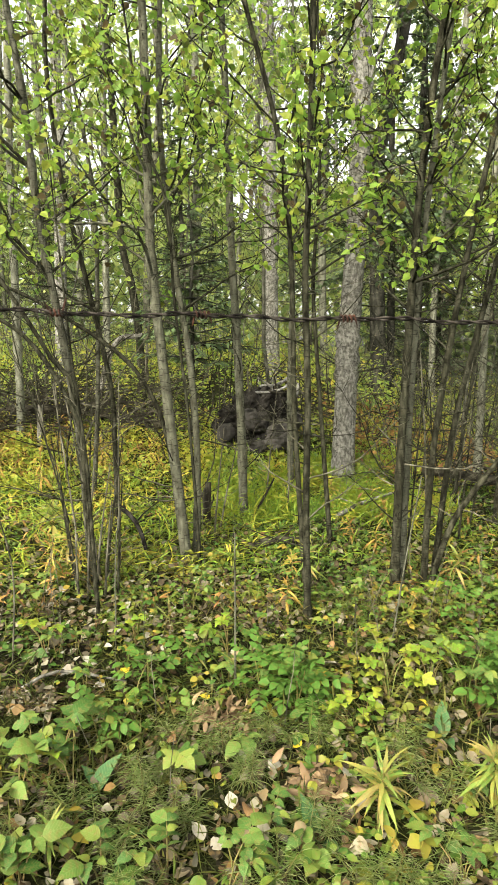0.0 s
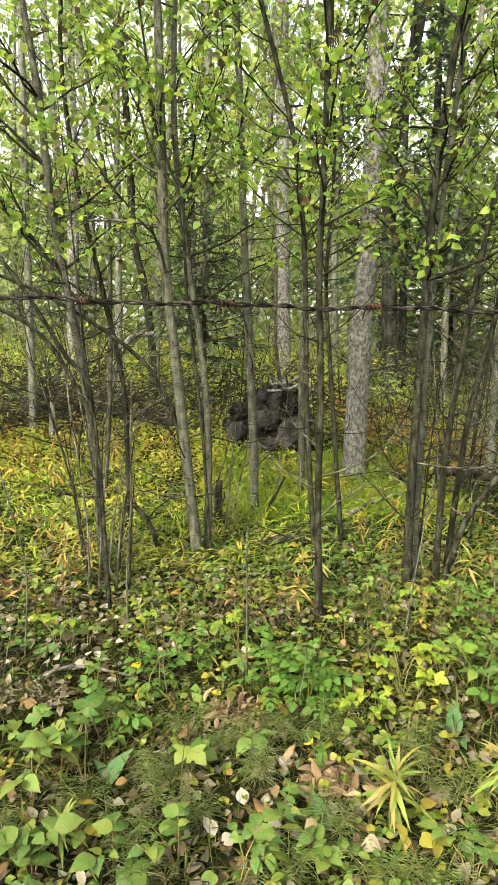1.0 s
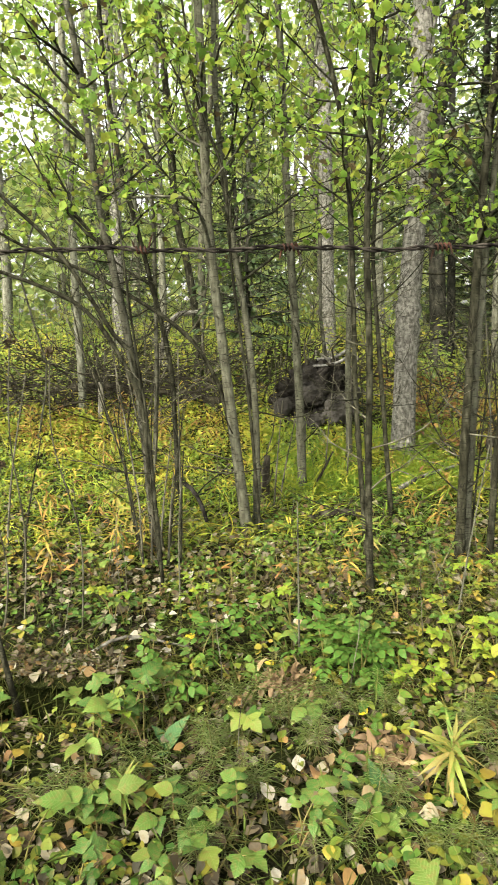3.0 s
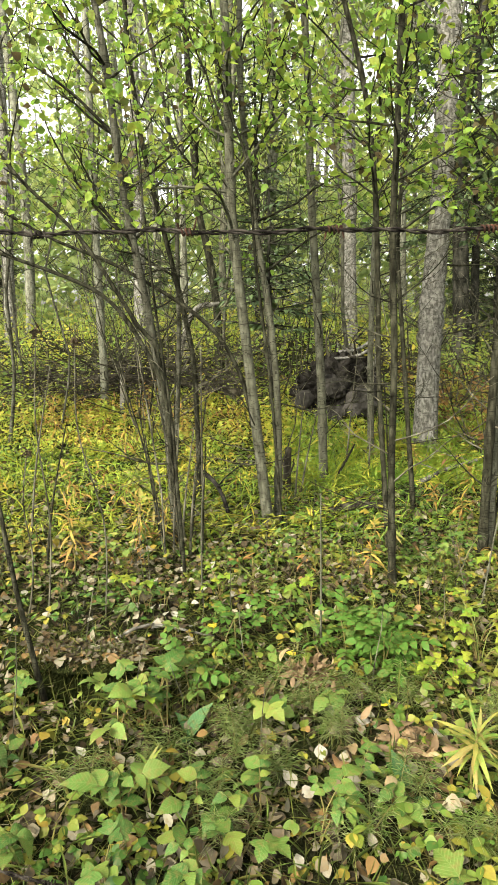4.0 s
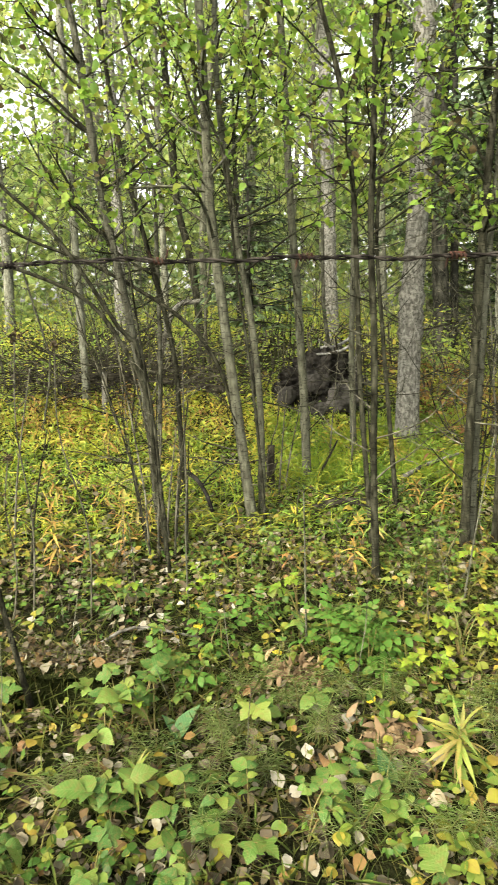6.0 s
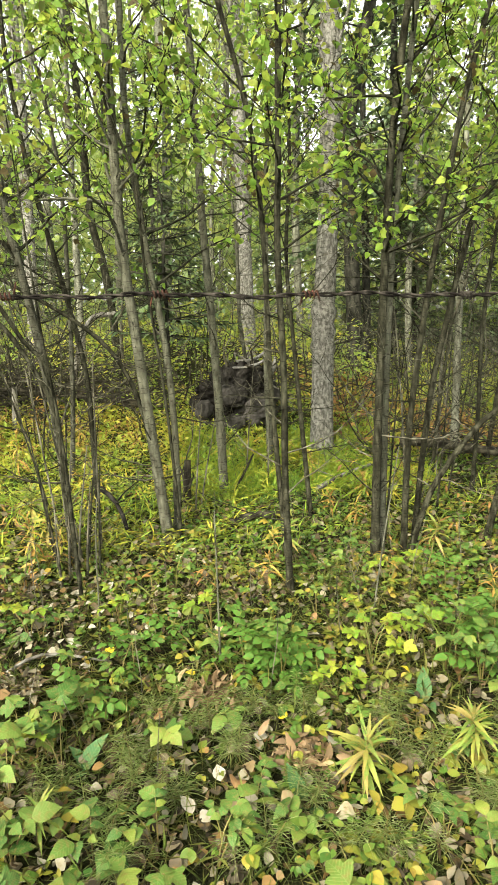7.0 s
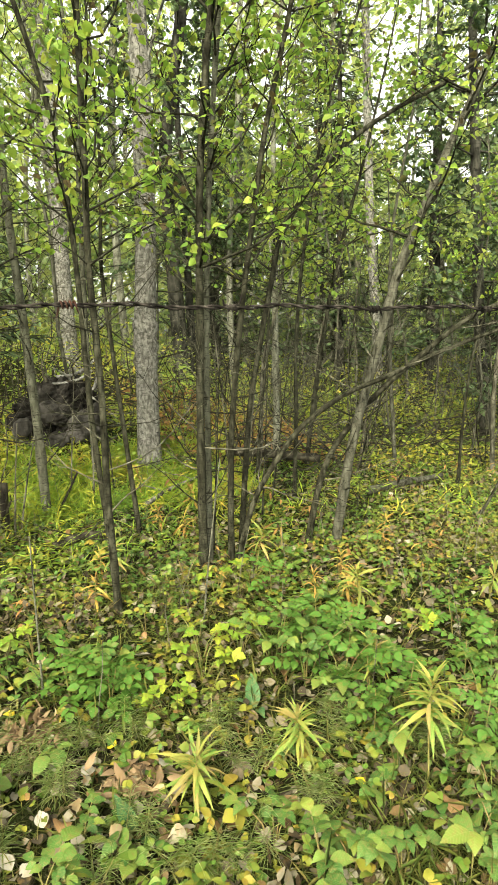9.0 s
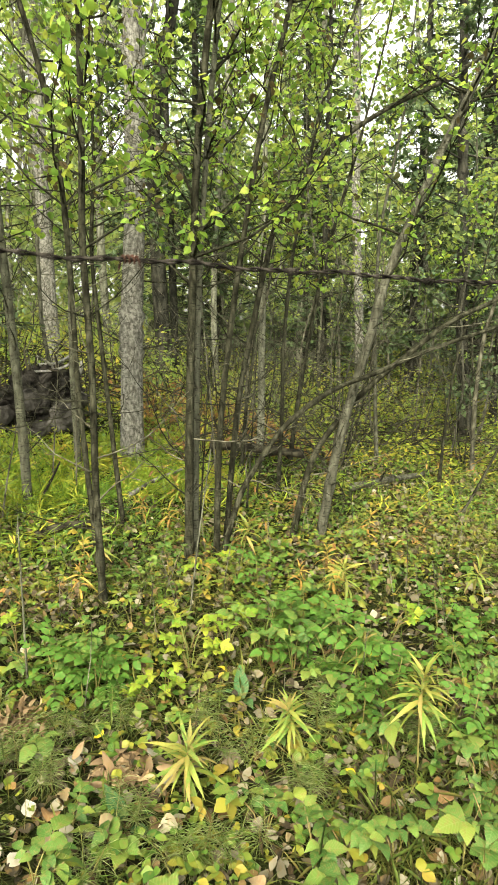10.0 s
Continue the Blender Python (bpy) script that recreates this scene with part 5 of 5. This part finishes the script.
    for x, y, az in [(0.47, 1.60, 1.9), (-0.22, 1.86, 0.6), (1.02, 2.05, 1.2)]:
        base = new("dock_plant")
        base.location = (x, y, float(ground_z(x, y)))
        for k in range(3):
            ob = new("leaf", DOCK)
            ob.parent = base
            ob.matrix_basis = turn_to((0.012 * k, 0, 0.01), az + 1.7 * k, 0.9 - 0.3 * k, 0.2, 1.0 - 0.2 * k)
        tagged(base, "dock with smooth upright dark green leaves", "plant")
    for k, (x, y) in enumerate([(-0.5, 2.05), (1.0, 2.26), (0.49, 2.0), (-0.14, 2.32), (1.64, 2.09), (2.5, 2.4), (1.16, 1.53), (1.54, 2.3), (0.16, 2.33), (-0.2, 2.55), (0.72, 3.1)]):
        ob = new("yellow_leaf", FALLEN_YELLOW)
        ob.matrix_basis = turn_to((x, y, float(ground_z(x, y)) + 0.05), g.uniform(0, 6.28), g.normal() * 0.2, g.normal() * 0.3, g.uniform(0.8, 1.1))
        tagged(ob, "bright yellow fallen leaf", "leaf", "yellow fallen leaves")


single_plants()


# ---- rose seedlings with feathered leaves ----
ROSE_LEAF = leaf_material("rose_leaf", [(0.0277, 0.09576, 0.01477), (0.04233, 0.1197, 0.01847), (0.06156, 0.1411, 0.02308), (0.09234, 0.1625, 0.0277)], 0.35, 0.55)


def frond_mesh(seed, long):
    """A feathered leaf along +x: an arched rib with pairs of toothed leaflets and one at its tip."""
    g = np.random.default_rng(seed)
    geo = Geo()
    u = np.linspace(0, 1, 9)
    rib = np.stack([long * u, 0 * u, long * (0.22 * u - 0.34 * u * u)], 1)
    geo.add(*tube(rib, np.linspace(0.0013, 0.0006, 9), 3))
    for k in range(3):
        i = 3 + 2 * k
        for s in (1, -1):
            d = np.array([[0.6, s * 1.0, -0.15 + g.normal() * 0.15]])
            size = long * (0.37 - 0.03 * abs(k - 1)) * g.uniform(0.85, 1.1)
            geo.f.append(np.array([[i * 3, geo.n, geo.n + 3, i * 3 + 1]]))
            geo.add(*leaves(rib[i : i + 1], d, np.array([[0, 0, 1.0]]) + g.normal(size=(1, 3)) * 0.15, size, 0.58, 0.2, 0.5))
    geo.f.append(np.array([[24, geo.n, geo.n + 3, 25]]))
    geo.add(*leaves(rib[-1:], np.array([[1.0, 0, -0.4]]), np.array([[0, 0, 1.0]]), long * 0.4, 0.58, 0.2, 0.5))
    me = geo.mesh("frond", False)
    me.materials.append(ROSE_LEAF)
    return me


FRONDS = [frond_mesh(1, 0.15), frond_mesh(2, 0.13), frond_mesh(3, 0.11)]


def rose_seedling(x, y, seed, height, count):
    g = np.random.default_rng(seed)
    base = new("rose_seedling")
    base.location = (x, y, float(ground_z(x, y)))
    line = grow_line((0, 0, -0.03), (g.normal() * 0.12, g.normal() * 0.12, 1), height + 0.03, g, 6, 0.2, 0.06)
    geo = Geo()
    geo.add(*tube(line, np.linspace(0.004, 0.002, 6), 5))
    put_part("stem", geo, STALK, base)
    count = int(count * 1.25)
    for k in range(count):
        u = (0.35 + 0.65 * k / count) * 5
        i = min(int(u), 4)
        ob = new("frond", FRONDS[int(g.integers(3))])
        ob.parent = base
        ob.matrix_basis = turn_to(line[i] + (line[i + 1] - line[i]) * (u - i), k * 2.4 + g.normal() * 0.3, 0.15 + 0.6 * k / count + g.normal() * 0.15, g.normal() * 0.3, g.uniform(0.75, 1.1))
    return tagged(base, "bright green rose seedling with feathered leaves of broad leaflets", "plant", "rose seedlings")


for k, (x, y, h, c) in enumerate([(1.43, 2.32, 0.26, 11), (1.27, 2.33, 0.22, 10), (1.48, 2.15, 0.24, 11), (1.29, 2.13, 0.2, 9), (1.48, 1.96, 0.2, 9), (0.38, 2.35, 0.2, 10), (0.51, 2.3, 0.2, 9), (2.09, 1.98, 0.2, 9), (1.66, 1.52, 0.2, 9), (1.46, 2.91, 0.2, 8), (2.12, 2.24, 0.2, 8), (0.48, 2.36, 0.16, 8), (-0.1, 2.46, 0.16, 8), (0.05, 2.64, 0.14, 7), (0.51, 2.28, 0.18, 9), (-0.25, 2.14, 0.16, 8), (1.58, 1.83, 0.2, 9), (1.55, 2.2, 0.2, 9), (1.92, 1.91, 0.22, 9), (1.36, 1.73, 0.2, 8)]):
    rose_seedling(x, y, 1500 + k, h, c)


# ---- fallen wood and the uprooted stump ----
def log(name, label, points, r0, r1, material, seed, stubs=2):
    g = np.random.default_rng(seed)
    p = np.asarray(points, float)
    base = new(name)
    base.location = p[0]
    line = curve_through(p - p[0], 0.06)
    geo = Geo()
    rad = np.linspace(r0, r1, len(line))
    geo.add(*tube(np.vstack([line[0], line, line[-1]]), np.r_[0.001, rad, 0.001], 12, 0.05, g))
    put_part("stem", geo, material, base)
    for k in range(stubs):
        i = g.integers(2, len(line) - 2)
        b = Geo()
        b.add(*tube(grow_line(line[i], away(1, g, 0.5)[0] + np.array([0, 0, 0.6]), g.uniform(0.12, 0.4), g, 5), np.linspace(rad[i] * 0.4, rad[i] * 0.12, 5), 5))
        put_part("branch", b, material, base)
    return tagged(base, label, "log")


def gpt(x, y, up=0.0):
    return (x, y, float(ground_z(x, y)) + up)


log("fallen_log", "short mossy brown log lying in the herbs", [gpt(0.43, 4.05, 0.05), gpt(0.6, 4.1, 0.075), gpt(0.79, 4.12, 0.06)], 0.03, 0.024, ROTWOOD, 801)
log("fallen_branch", "long pale fallen branch", [gpt(1.15, 4.65, 0.06), gpt(1.4, 4.85, 0.11), gpt(1.75, 5.12, 0.13)], 0.02, 0.012, DEADWOOD, 802)
log("fallen_log", "dark rotting log lying behind the saplings", [gpt(2.1, 5.45, 0.24), gpt(2.45, 5.3, 0.22), gpt(2.9, 5.1, 0.18)], 0.045, 0.035, ROTWOOD, 803)
log("fallen_branch", "black dead branch propped on the ground", [gpt(-0.54, 4.6, 0.2), gpt(-0.38, 4.3, 0.2), gpt(-0.29, 4.1, 0.13), gpt(-0.25, 4.0, 0.03)], 0.019, 0.013, SOIL, 804)
log("fallen_log", "grey fallen log lying across the clearing", [gpt(3.0, 4.42, 0.04), gpt(3.4, 4.52, 0.08), gpt(3.9, 4.62, 0.11)], 0.036, 0.024, BARK_GREY, 805)
log("fallen_log", "dark rotting log at the foot of the slope", [gpt(-2.3, 7.3, 0.2), gpt(-1.7, 7.12, 0.27), gpt(-1.1, 7.1, 0.2), gpt(-0.1, 6.95, 0.1)], 0.055, 0.04, ROTWOOD, 806, 6)
log("fallen_branch", "crooked dead branch leaning in the herbs", [gpt(0.49, 4.8, 0.0), gpt(0.59, 4.8, 0.17), gpt(0.68, 4.8, 0.34)], 0.012, 0.007, ROTWOOD, 807, 1)
log("snag", "pale broken snag leaning on the slope", [gpt(-1.3, 8.0, 0.0), (-1.0, 8.0, 1.5), (-0.65, 8.0, 1.62)], 0.04, 0.03, DEADWOOD, 808, 1)
log("dead_stump", "thin grey broken stump", [gpt(-1.58, 6.5, -0.05), gpt(-1.57, 6.5, 0.2), gpt(-1.55, 6.5, 0.5)], 0.032, 0.026, DEADWOOD, 809, 0)
log("dead_stump", "dark split stump with bare shoots", [gpt(0.14, 4.6, -0.03), gpt(0.15, 4.6, 0.2), gpt(0.16, 4.6, 0.36)], 0.034, 0.024, ROTWOOD, 810, 5)
log("fallen_branch", "thin curved branch on the litter", [gpt(-0.66, 2.42, 0.03), gpt(-0.5, 2.55, 0.06), gpt(-0.2, 2.52, 0.03)], 0.008, 0.005, DEADWOOD, 811, 1)

def turf_clod():
    """A lip of turf that overhangs a dark hollow in the ground."""
    bm = bmesh.new()
    bmesh.ops.create_icosphere(bm, subdivisions=4, radius=1.0)
    for v in bm.verts:
        p = v.co.copy()
        r = 1 + 0.16 * noise.noise(p * 2.1) + 0.12 * noise.noise(p * 5.3) + 0.05 * noise.noise(p * 13)
        v.co = Vector((p.x * 0.27 * r, p.y * 0.11 * r, p.z * 0.03 * r))
    me = bpy.data.meshes.new("turf_clod")
    bm.to_mesh(me)
    bm.free()
    me.materials.append(ground_mat)
    ob = new("turf_clod", me)
    ob.location = (-0.71, 2.365, 0.03)
    tagged(ob, "overhanging clod of mossy turf above a dark hollow", "turf")


turf_clod()
log("dead_sapling", "thin bare dead stem standing upright", [gpt(0.27, 2.45, -0.03), gpt(0.27, 2.45, 0.45), gpt(0.27, 2.46, 0.70)], 0.0048, 0.0024, BARK_ASPEN, 812, 2)
log("dead_sapling", "thin bare dead stem standing upright", [gpt(-0.3, 2.9, -0.03), gpt(-0.29, 2.9, 0.4), gpt(-0.27, 2.9, 0.65)], 0.0048, 0.0024, BARK_ASPEN, 813, 2)
log("dead_sapling", "thin bare dead stem slanting upwards", [gpt(1.03, 2.75, -0.03), gpt(1.08, 2.75, 0.38), gpt(1.15, 2.75, 0.86)], 0.0048, 0.0024, BARK_ASPEN, 814, 3)


for k, (x, y, dx, h) in enumerate([(-0.62, 3.75, -0.16, 1.3), (-0.56, 3.6, 0.05, 1.1), (-0.50, 3.7, -0.25, 1.5), (-0.45, 3.55, 0.12, 0.9), (-0.40, 3.8, 0.02, 1.2), (-0.66, 3.9, -0.3, 1.2), (0.2, 4.45, 0.08, 0.8), (0.1, 4.5, -0.05, 0.9), (0.24, 4.55, 0.15, 0.7), (1.36, 3.6, 0.1, 1.2), (1.62, 3.8, 0.2, 1.4), (1.9, 4.1, 0.1, 1.3), (1.75, 4.3, -0.1, 1.5), (2.1, 4.4, 0.2, 1.2), (0.8, 4.9, 0.05, 1.2), (1.0, 5.1, -0.1, 1.3), (0.66, 5.3, 0.1, 1.0), (-0.58, 3.45, -0.1, 0.7), (-0.53, 3.4, 0.06, 0.8), (-0.47, 3.35, -0.04, 0.6), (-0.5, 3.5, 0.1, 0.75), (-0.62, 3.55, -0.12, 0.9), (-0.44, 3.45, 0.05, 0.55), (-0.36, 3.4, 0.04, 0.7), (-0.55, 3.3, -0.02, 0.45), (-1.25, 3.3, 0.16, 0.8), (-1.5, 3.7, 0.2, 1.1)]):
    log("dead_sapling", "thin dead grey-brown stem in a twiggy clump", [gpt(x, y, -0.03), gpt(x + 0.4 * dx, y, 0.45 * h), gpt(x + dx, y + 0.05, h)], 0.008, 0.003, BARK_DARK if k % 2 else BARK_TWIG, 850 + k, 5)


def dry_heads():
    """Tall dead stalks that carry shrivelled brown flower heads."""
    for k, (x, z, low) in enumerate([(-0.96, 1.40, -1.02), (-0.79, 1.35, -0.74), (-1.05, 0.86, -1.12)]):
        g = np.random.default_rng(880 + k)
        base = new("dead_tansy")
        base.location = gpt(low, 2.7)
        z -= base.location.z
        line = curve_through([(0, 0, -0.03), ((x - low) * 0.2 + 0.03, 0.02, z * 0.35), ((x - low) * 0.8 - 0.025, 0.0, z * 0.7), (x - low, 0, z)], 0.06)
        geo = Geo()
        geo.add(*tube(line, np.linspace(0.0045, 0.0028, len(line)), 5, 0.05, g))
        for _ in range(4):
            i = int(g.integers(len(line) // 2, len(line) - 2))
            join_tube(geo, i * 5, grow_line(line[i], away(1, g, 0.4)[0] + np.array([0, 0, 0.8]), g.uniform(0.06, 0.16), g, 4), np.linspace(0.0018, 0.0009, 4), 3)
        put_part("stem", geo, BARK_TWIG, base)
        head = Geo()
        n = 46
        p = line[-1] + g.normal(size=(n, 3)) * 0.009
        head.add(*leaves(p, away(n, g, 1.0), away(n, g, 1.0), g.uniform(0.012, 0.026, n), 0.5, 0.5, g.uniform(0.4, 1.2, n)))
        put_part("flower_head", head, LITTER_DARK, base, "shrivelled dark brown flower head", smooth=False)
        tagged(base, "tall dead stalk with a shrivelled brown flower head", "dead plant", "dead flower stalks")


dry_heads()


def bare_shrub(seed, height):
    """Grey leafless shoots from one root, each with side twigs."""
    g = np.random.default_rng(seed)
    base = new("bare_shrub")
    for k in range(9):
        h = height * g.uniform(0.55, 1.1)
        a = g.uniform(0, 6.28)
        line = grow_line((0.05 * math.cos(a), 0.05 * math.sin(a), -0.04), (0.5 * math.cos(a), 0.5 * math.sin(a), 1.0), h, g, 9, 0.1, 0.13)
        geo = Geo()
        r = g.uniform(0.005, 0.009)
        geo.add(*tube(line, np.linspace(r, r * 0.25, 9), 4))
        for _ in range(11):
            i = int(g.integers(2, 8))
            t = grow_line(line[i], unit(line[i] - line[i - 1]) + away(1, g, 0.7)[0] * 1.0, h * g.uniform(0.12, 0.36), g, 4, 0.1, 0.25)
            join_tube(geo, i * 4, t, np.linspace(r * 0.4, r * 0.15, 4), 3)
        put_part("shoot", geo, BARK_TWIG if k % 3 else BARK_DARK, base)
    return tagged(base, "leafless grey twiggy shrub among the saplings", "shrub", "bare shrubs")


def bare_shrubs():
    g = np.random.default_rng(61)
    kinds = [bare_shrub(870 + k, 1.3 + 0.25 * k) for k in range(4)]
    spots = [(2.0, 5.6), (2.5, 6.0), (3.3, 5.2), (3.7, 5.8), (4.4, 6.2), (3.4, 7.0), (2.7, 7.2), (5.3, 5.6), (4.6, 7.4), (5.8, 7.2), (3.9, 8.2), (-1.2, 6.0), (-2.2, 6.6), (-1.6, 7.6), (-0.6, 7.4), (0.3, 8.0), (1.9, 6.7)]
    for n, (x, y) in enumerate(spots):
        s = g.uniform(0.8, 1.2)
        m = Matrix.LocRotScale((x, y, float(ground_z(x, y))), Euler((0, 0, g.uniform(0, 6.28))), (s, s, s))
        if n < 4:
            kinds[n].matrix_basis = m
        else:
            copy_thing(kinds[n % 4], m)


bare_shrubs()


def brush_pile(cx, cy, wide, deep, high, many, seed):
    """Dead sticks thrown together, too many to tell apart."""
    g = np.random.default_rng(seed)
    geo = Geo()
    for _ in range(many):
        x, y = cx + wide * g.normal() * 0.5, cy + deep * g.normal() * 0.5
        a = g.uniform(0, 6.28)
        s = np.array([x, y, ground_z(x, y) + g.uniform(0, high)])
        r = g.uniform(0.003, 0.010)
        geo.add(*tube(grow_line(s, (math.cos(a), math.sin(a) * 0.5, g.normal() * 0.35), g.uniform(0.3, 1.1), g, 5, 0.0, 0.2), np.linspace(r, r * 0.4, 5), 4))
    tagged(put_part("brush_pile", geo, ROTWOOD, None), "tangled heap of dark dead sticks", "brush pile", kind="stuff")


brush_pile(-1.5, 7.1, 1.8, 0.45, 0.45, 620, 830)
brush_pile(1.6, 7.3, 0.9, 0.6, 0.35, 70, 831)
brush_pile(2.6, 5.4, 0.9, 0.5, 0.3, 60, 832)
brush_pile(5.0, 6.2, 1.6, 0.9, 0.4, 110, 833)


def uprooted_stump():
    """A root plate torn out of the ground: a rough dark disc of soil with stones and broken roots."""
    base = new("uprooted_stump")
    cx, cy = 0.70, 6.56
    base.location = (cx, cy, float(ground_z(cx, cy)))
    bm = bmesh.new()
    bmesh.ops.create_icosphere(bm, subdivisions=6, radius=1.0)
    for v in bm.verts:
        p = v.co.copy()
        # broad lumps, then cracks where torn roots have pulled away
        r = 1 + 0.26 * noise.noise(p * 1.6 + Vector((3, 1, 7))) - 0.55 * max(0.0, 0.28 - abs(noise.noise(p * 2.6 + Vector((1, 5, 2))))) - 0.3 * max(0.0, 0.25 - abs(noise.noise(p * 6.1)))
        r += 0.07 * noise.noise(p * 11) + 0.04 * noise.noise(p * 25)
        x, y, z = p.x * 0.45 * r, p.y * 0.30 * r, p.z * 0.40 * r
        v.co = Vector((x, y - 0.15 * z, z + 0.22 * x * (p.z > 0) * p.z + 0.26))
    me = bpy.data.meshes.new("soil_mass")
    bm.to_mesh(me)
    bm.free()
    soil = put_part("soil_mass", me, SOIL, base)
    g = np.random.default_rng(91)
    for x, z, s, tall in [(0.22, 0.16, 0.17, 0.9), (0.36, 0.32, 0.08, 0.9), (-0.10, 0.34, 0.13, 0.8), (-0.36, 0.20, 0.09, 1.0), (-0.02, 0.06, 0.12, 0.7)]:
        bm = bmesh.new()
        bmesh.ops.create_icosphere(bm, subdivisions=4, radius=s)
        for v in bm.verts:
            v.co *= 1 + 0.35 * noise.noise(v.co * 8 + Vector((x, z, 3))) + 0.16 * noise.noise(v.co * 22) + 0.05 * noise.noise(v.co * 50)
            v.co = Vector((v.co.x + x, v.co.y * 0.7 - 0.23, v.co.z * tall + 0.35 * v.co.x * (tall < 0.6) + z))
        me = bpy.data.meshes.new("stone")
        bm.to_mesh(me)
        bm.free()
        put_part("stone", me, STONE, soil, "grey stone held in the soil")
    for k in range(22):
        a = g.uniform(0, 2 * np.pi)
        s = np.array([0.36 * math.cos(a), -0.2 + 0.1 * g.random(), 0.34 + 0.30 * math.sin(a)])
        d = np.array([math.cos(a) * 0.8, -0.6 + g.normal() * 0.4, math.sin(a) * 0.8 + g.normal() * 0.4])
        geo = Geo()
        n = 7
        geo.add(*tube(grow_line(s * np.array([0.8, 1, 1]), d, g.uniform(0.15, 0.55), g, n, -0.3, 0.35), np.linspace(g.uniform(0.005, 0.02), 0.002, n), 5))
        put_part("root", geo, ROTWOOD if k % 3 else DEADWOOD, base)
    tagged(base, "uprooted stump with a dark plate of soil, stones and roots", "tree stump")
    # torn slabs of bare wood that stand off the top
    for pts, wide, thick in [([(-0.05, -0.18, 0.60), (0.1, -0.2, 0.61), (0.24, -0.2, 0.65), (0.33, -0.2, 0.72)], 0.04, 0.010), ([(0.0, -0.1, 0.66), (0.2, -0.12, 0.69), (0.38, -0.14, 0.82)], 0.035, 0.01), ([(0.34, -0.2, 0.52), (0.37, -0.22, 0.6), (0.39, -0.22, 0.7)], 0.025, 0.010)]:
        path = curve_through(pts, 0.03)
        v, f = tube(path, np.linspace(1.0, 0.6, len(path)) * wide, 10, 0.08, g)
        mid = np.repeat(path, 10, axis=0)
        off = v - mid
        off[:, 2] *= thick / wide * 1.6
        slab = Geo()
        slab.add(mid + off, f)
        put_part("wood_slab", slab, SILVER, base, "silvery torn slab of wood")
    log("fallen_log", "silvery bare fallen trunk lying over the root plate", [(0.5, 6.85, 0.96), (0.74, 6.6, 1.0), (0.9, 6.5, 1.03)], 0.018, 0.022, SILVER, 820, 2)


uprooted_stump()
small = spruce(263, 2.5, 0.95, "small dark spruce with drooping boughs beside the uprooted stump", 0.36)
small.location = gpt(0.0, 6.85)


# ---- the wire fence ----
def wire(x0, x1, y, z0, z1, sag, barbs, seed, red):
    """Two strands twisted round each other, with wound barbs."""
    g = np.random.default_rng(seed)
    base = new("barbed_wire")
    base.location = (x0, y, z0)
    n = int((x1 - x0) / 0.004)
    u = np.linspace(0, 1, n)
    x = (x1 - x0) * u
    z = (z1 - z0) * u - sag * 4 * u * (1 - u) + 0.0012 * np.sin(x * 37) + 0.0008 * np.sin(x * 91 + 1)
    for k in range(2):
        a = x / 0.038 * np.pi * 2 + k * np.pi + 0.5 * np.sin(x * 9)
        geo = Geo()
        geo.add(*tube(np.stack([x, 0.0013 * np.cos(a), z + 0.0013 * np.sin(a)], 1), 0.00118, 6))
        strand = put_part("strand", geo, RUST, base)
    for m, bx in enumerate(barbs):
        geo = Geo()
        zz = float(np.interp(bx - x0, x, z))
        t = np.linspace(0, 1, 40)
        coil = np.stack([bx - x0 + 0.0125 * (t - 0.5), 0.0029 * np.cos(t * 21), zz + 0.0029 * np.sin(t * 21)], 1)
        geo.add(*tube(coil, 0.00095, 5))
        for s, e in ((0, -1), (39, 1)):
            d = np.array([0.25 * e, g.normal() * 0.5, -1.0 if (m + s) % 3 else 0.8])
            tip = coil[s] + unit(d) * 0.011
            geo.add(*tube(np.linspace(coil[s], tip, 4), [0.00095, 0.00095, 0.0008, 0.0002], 5))
        put_part("barb", geo, RUST_RED if m in red else RUST, strand, "rust-red wound barb" if m in red else "")
    return tagged(base, "rusty twisted barbed wire strung between the fence posts", "barbed wire", "fence wires")


def fence():
    xs = [-0.103 + 0.1335 * k for k in range(-5, 0)] + [-0.103, 0.032, 0.161, 0.294, 0.440, 0.590] + [0.590 + 0.14 * k for k in range(1, 14)]
    wire(-0.9, 2.6, 0.529, 1.5435, 1.5064, 0.020, xs, 1, {6, 7, 8})
    wire(-0.9, 2.6, 0.529, 1.05, 0.55, 0.17, [-0.8 + 0.13 * k for k in range(25)], 2, {3, 9})
    for x in (-0.9, 2.6):
        g = np.random.default_rng(int(x * 10) + 90)
        base = new("fence_post")
        base.location = (x, 0.575, float(ground_z(x, 0.575)))
        geo = Geo()
        line = np.stack([g.normal(size=30) * 0.002, g.normal(size=30) * 0.002, np.linspace(-0.4, 1.68, 30)], 1)
        geo.add(*tube(np.vstack([line, line[-1:]]), np.r_[np.full(29, 0.045), 0.040, 0.001], 14, 0.03, g))
        put_part("post", geo, DEADWOOD, base)
        for z in ((1.5235, 1.03) if x < 0 else (1.4864, 0.53)):
            st = Geo()
            t = np.linspace(0, np.pi, 10)
            st.add(*tube(np.stack([0.006 * np.cos(t), -0.043 - 0.008 * np.sin(t), z + 0 * t], 1), 0.0016, 5))
            put_part("staple", st, RUST, base)
        tagged(base, "weathered round wooden fence post", "fence post", "fence posts")


fence()
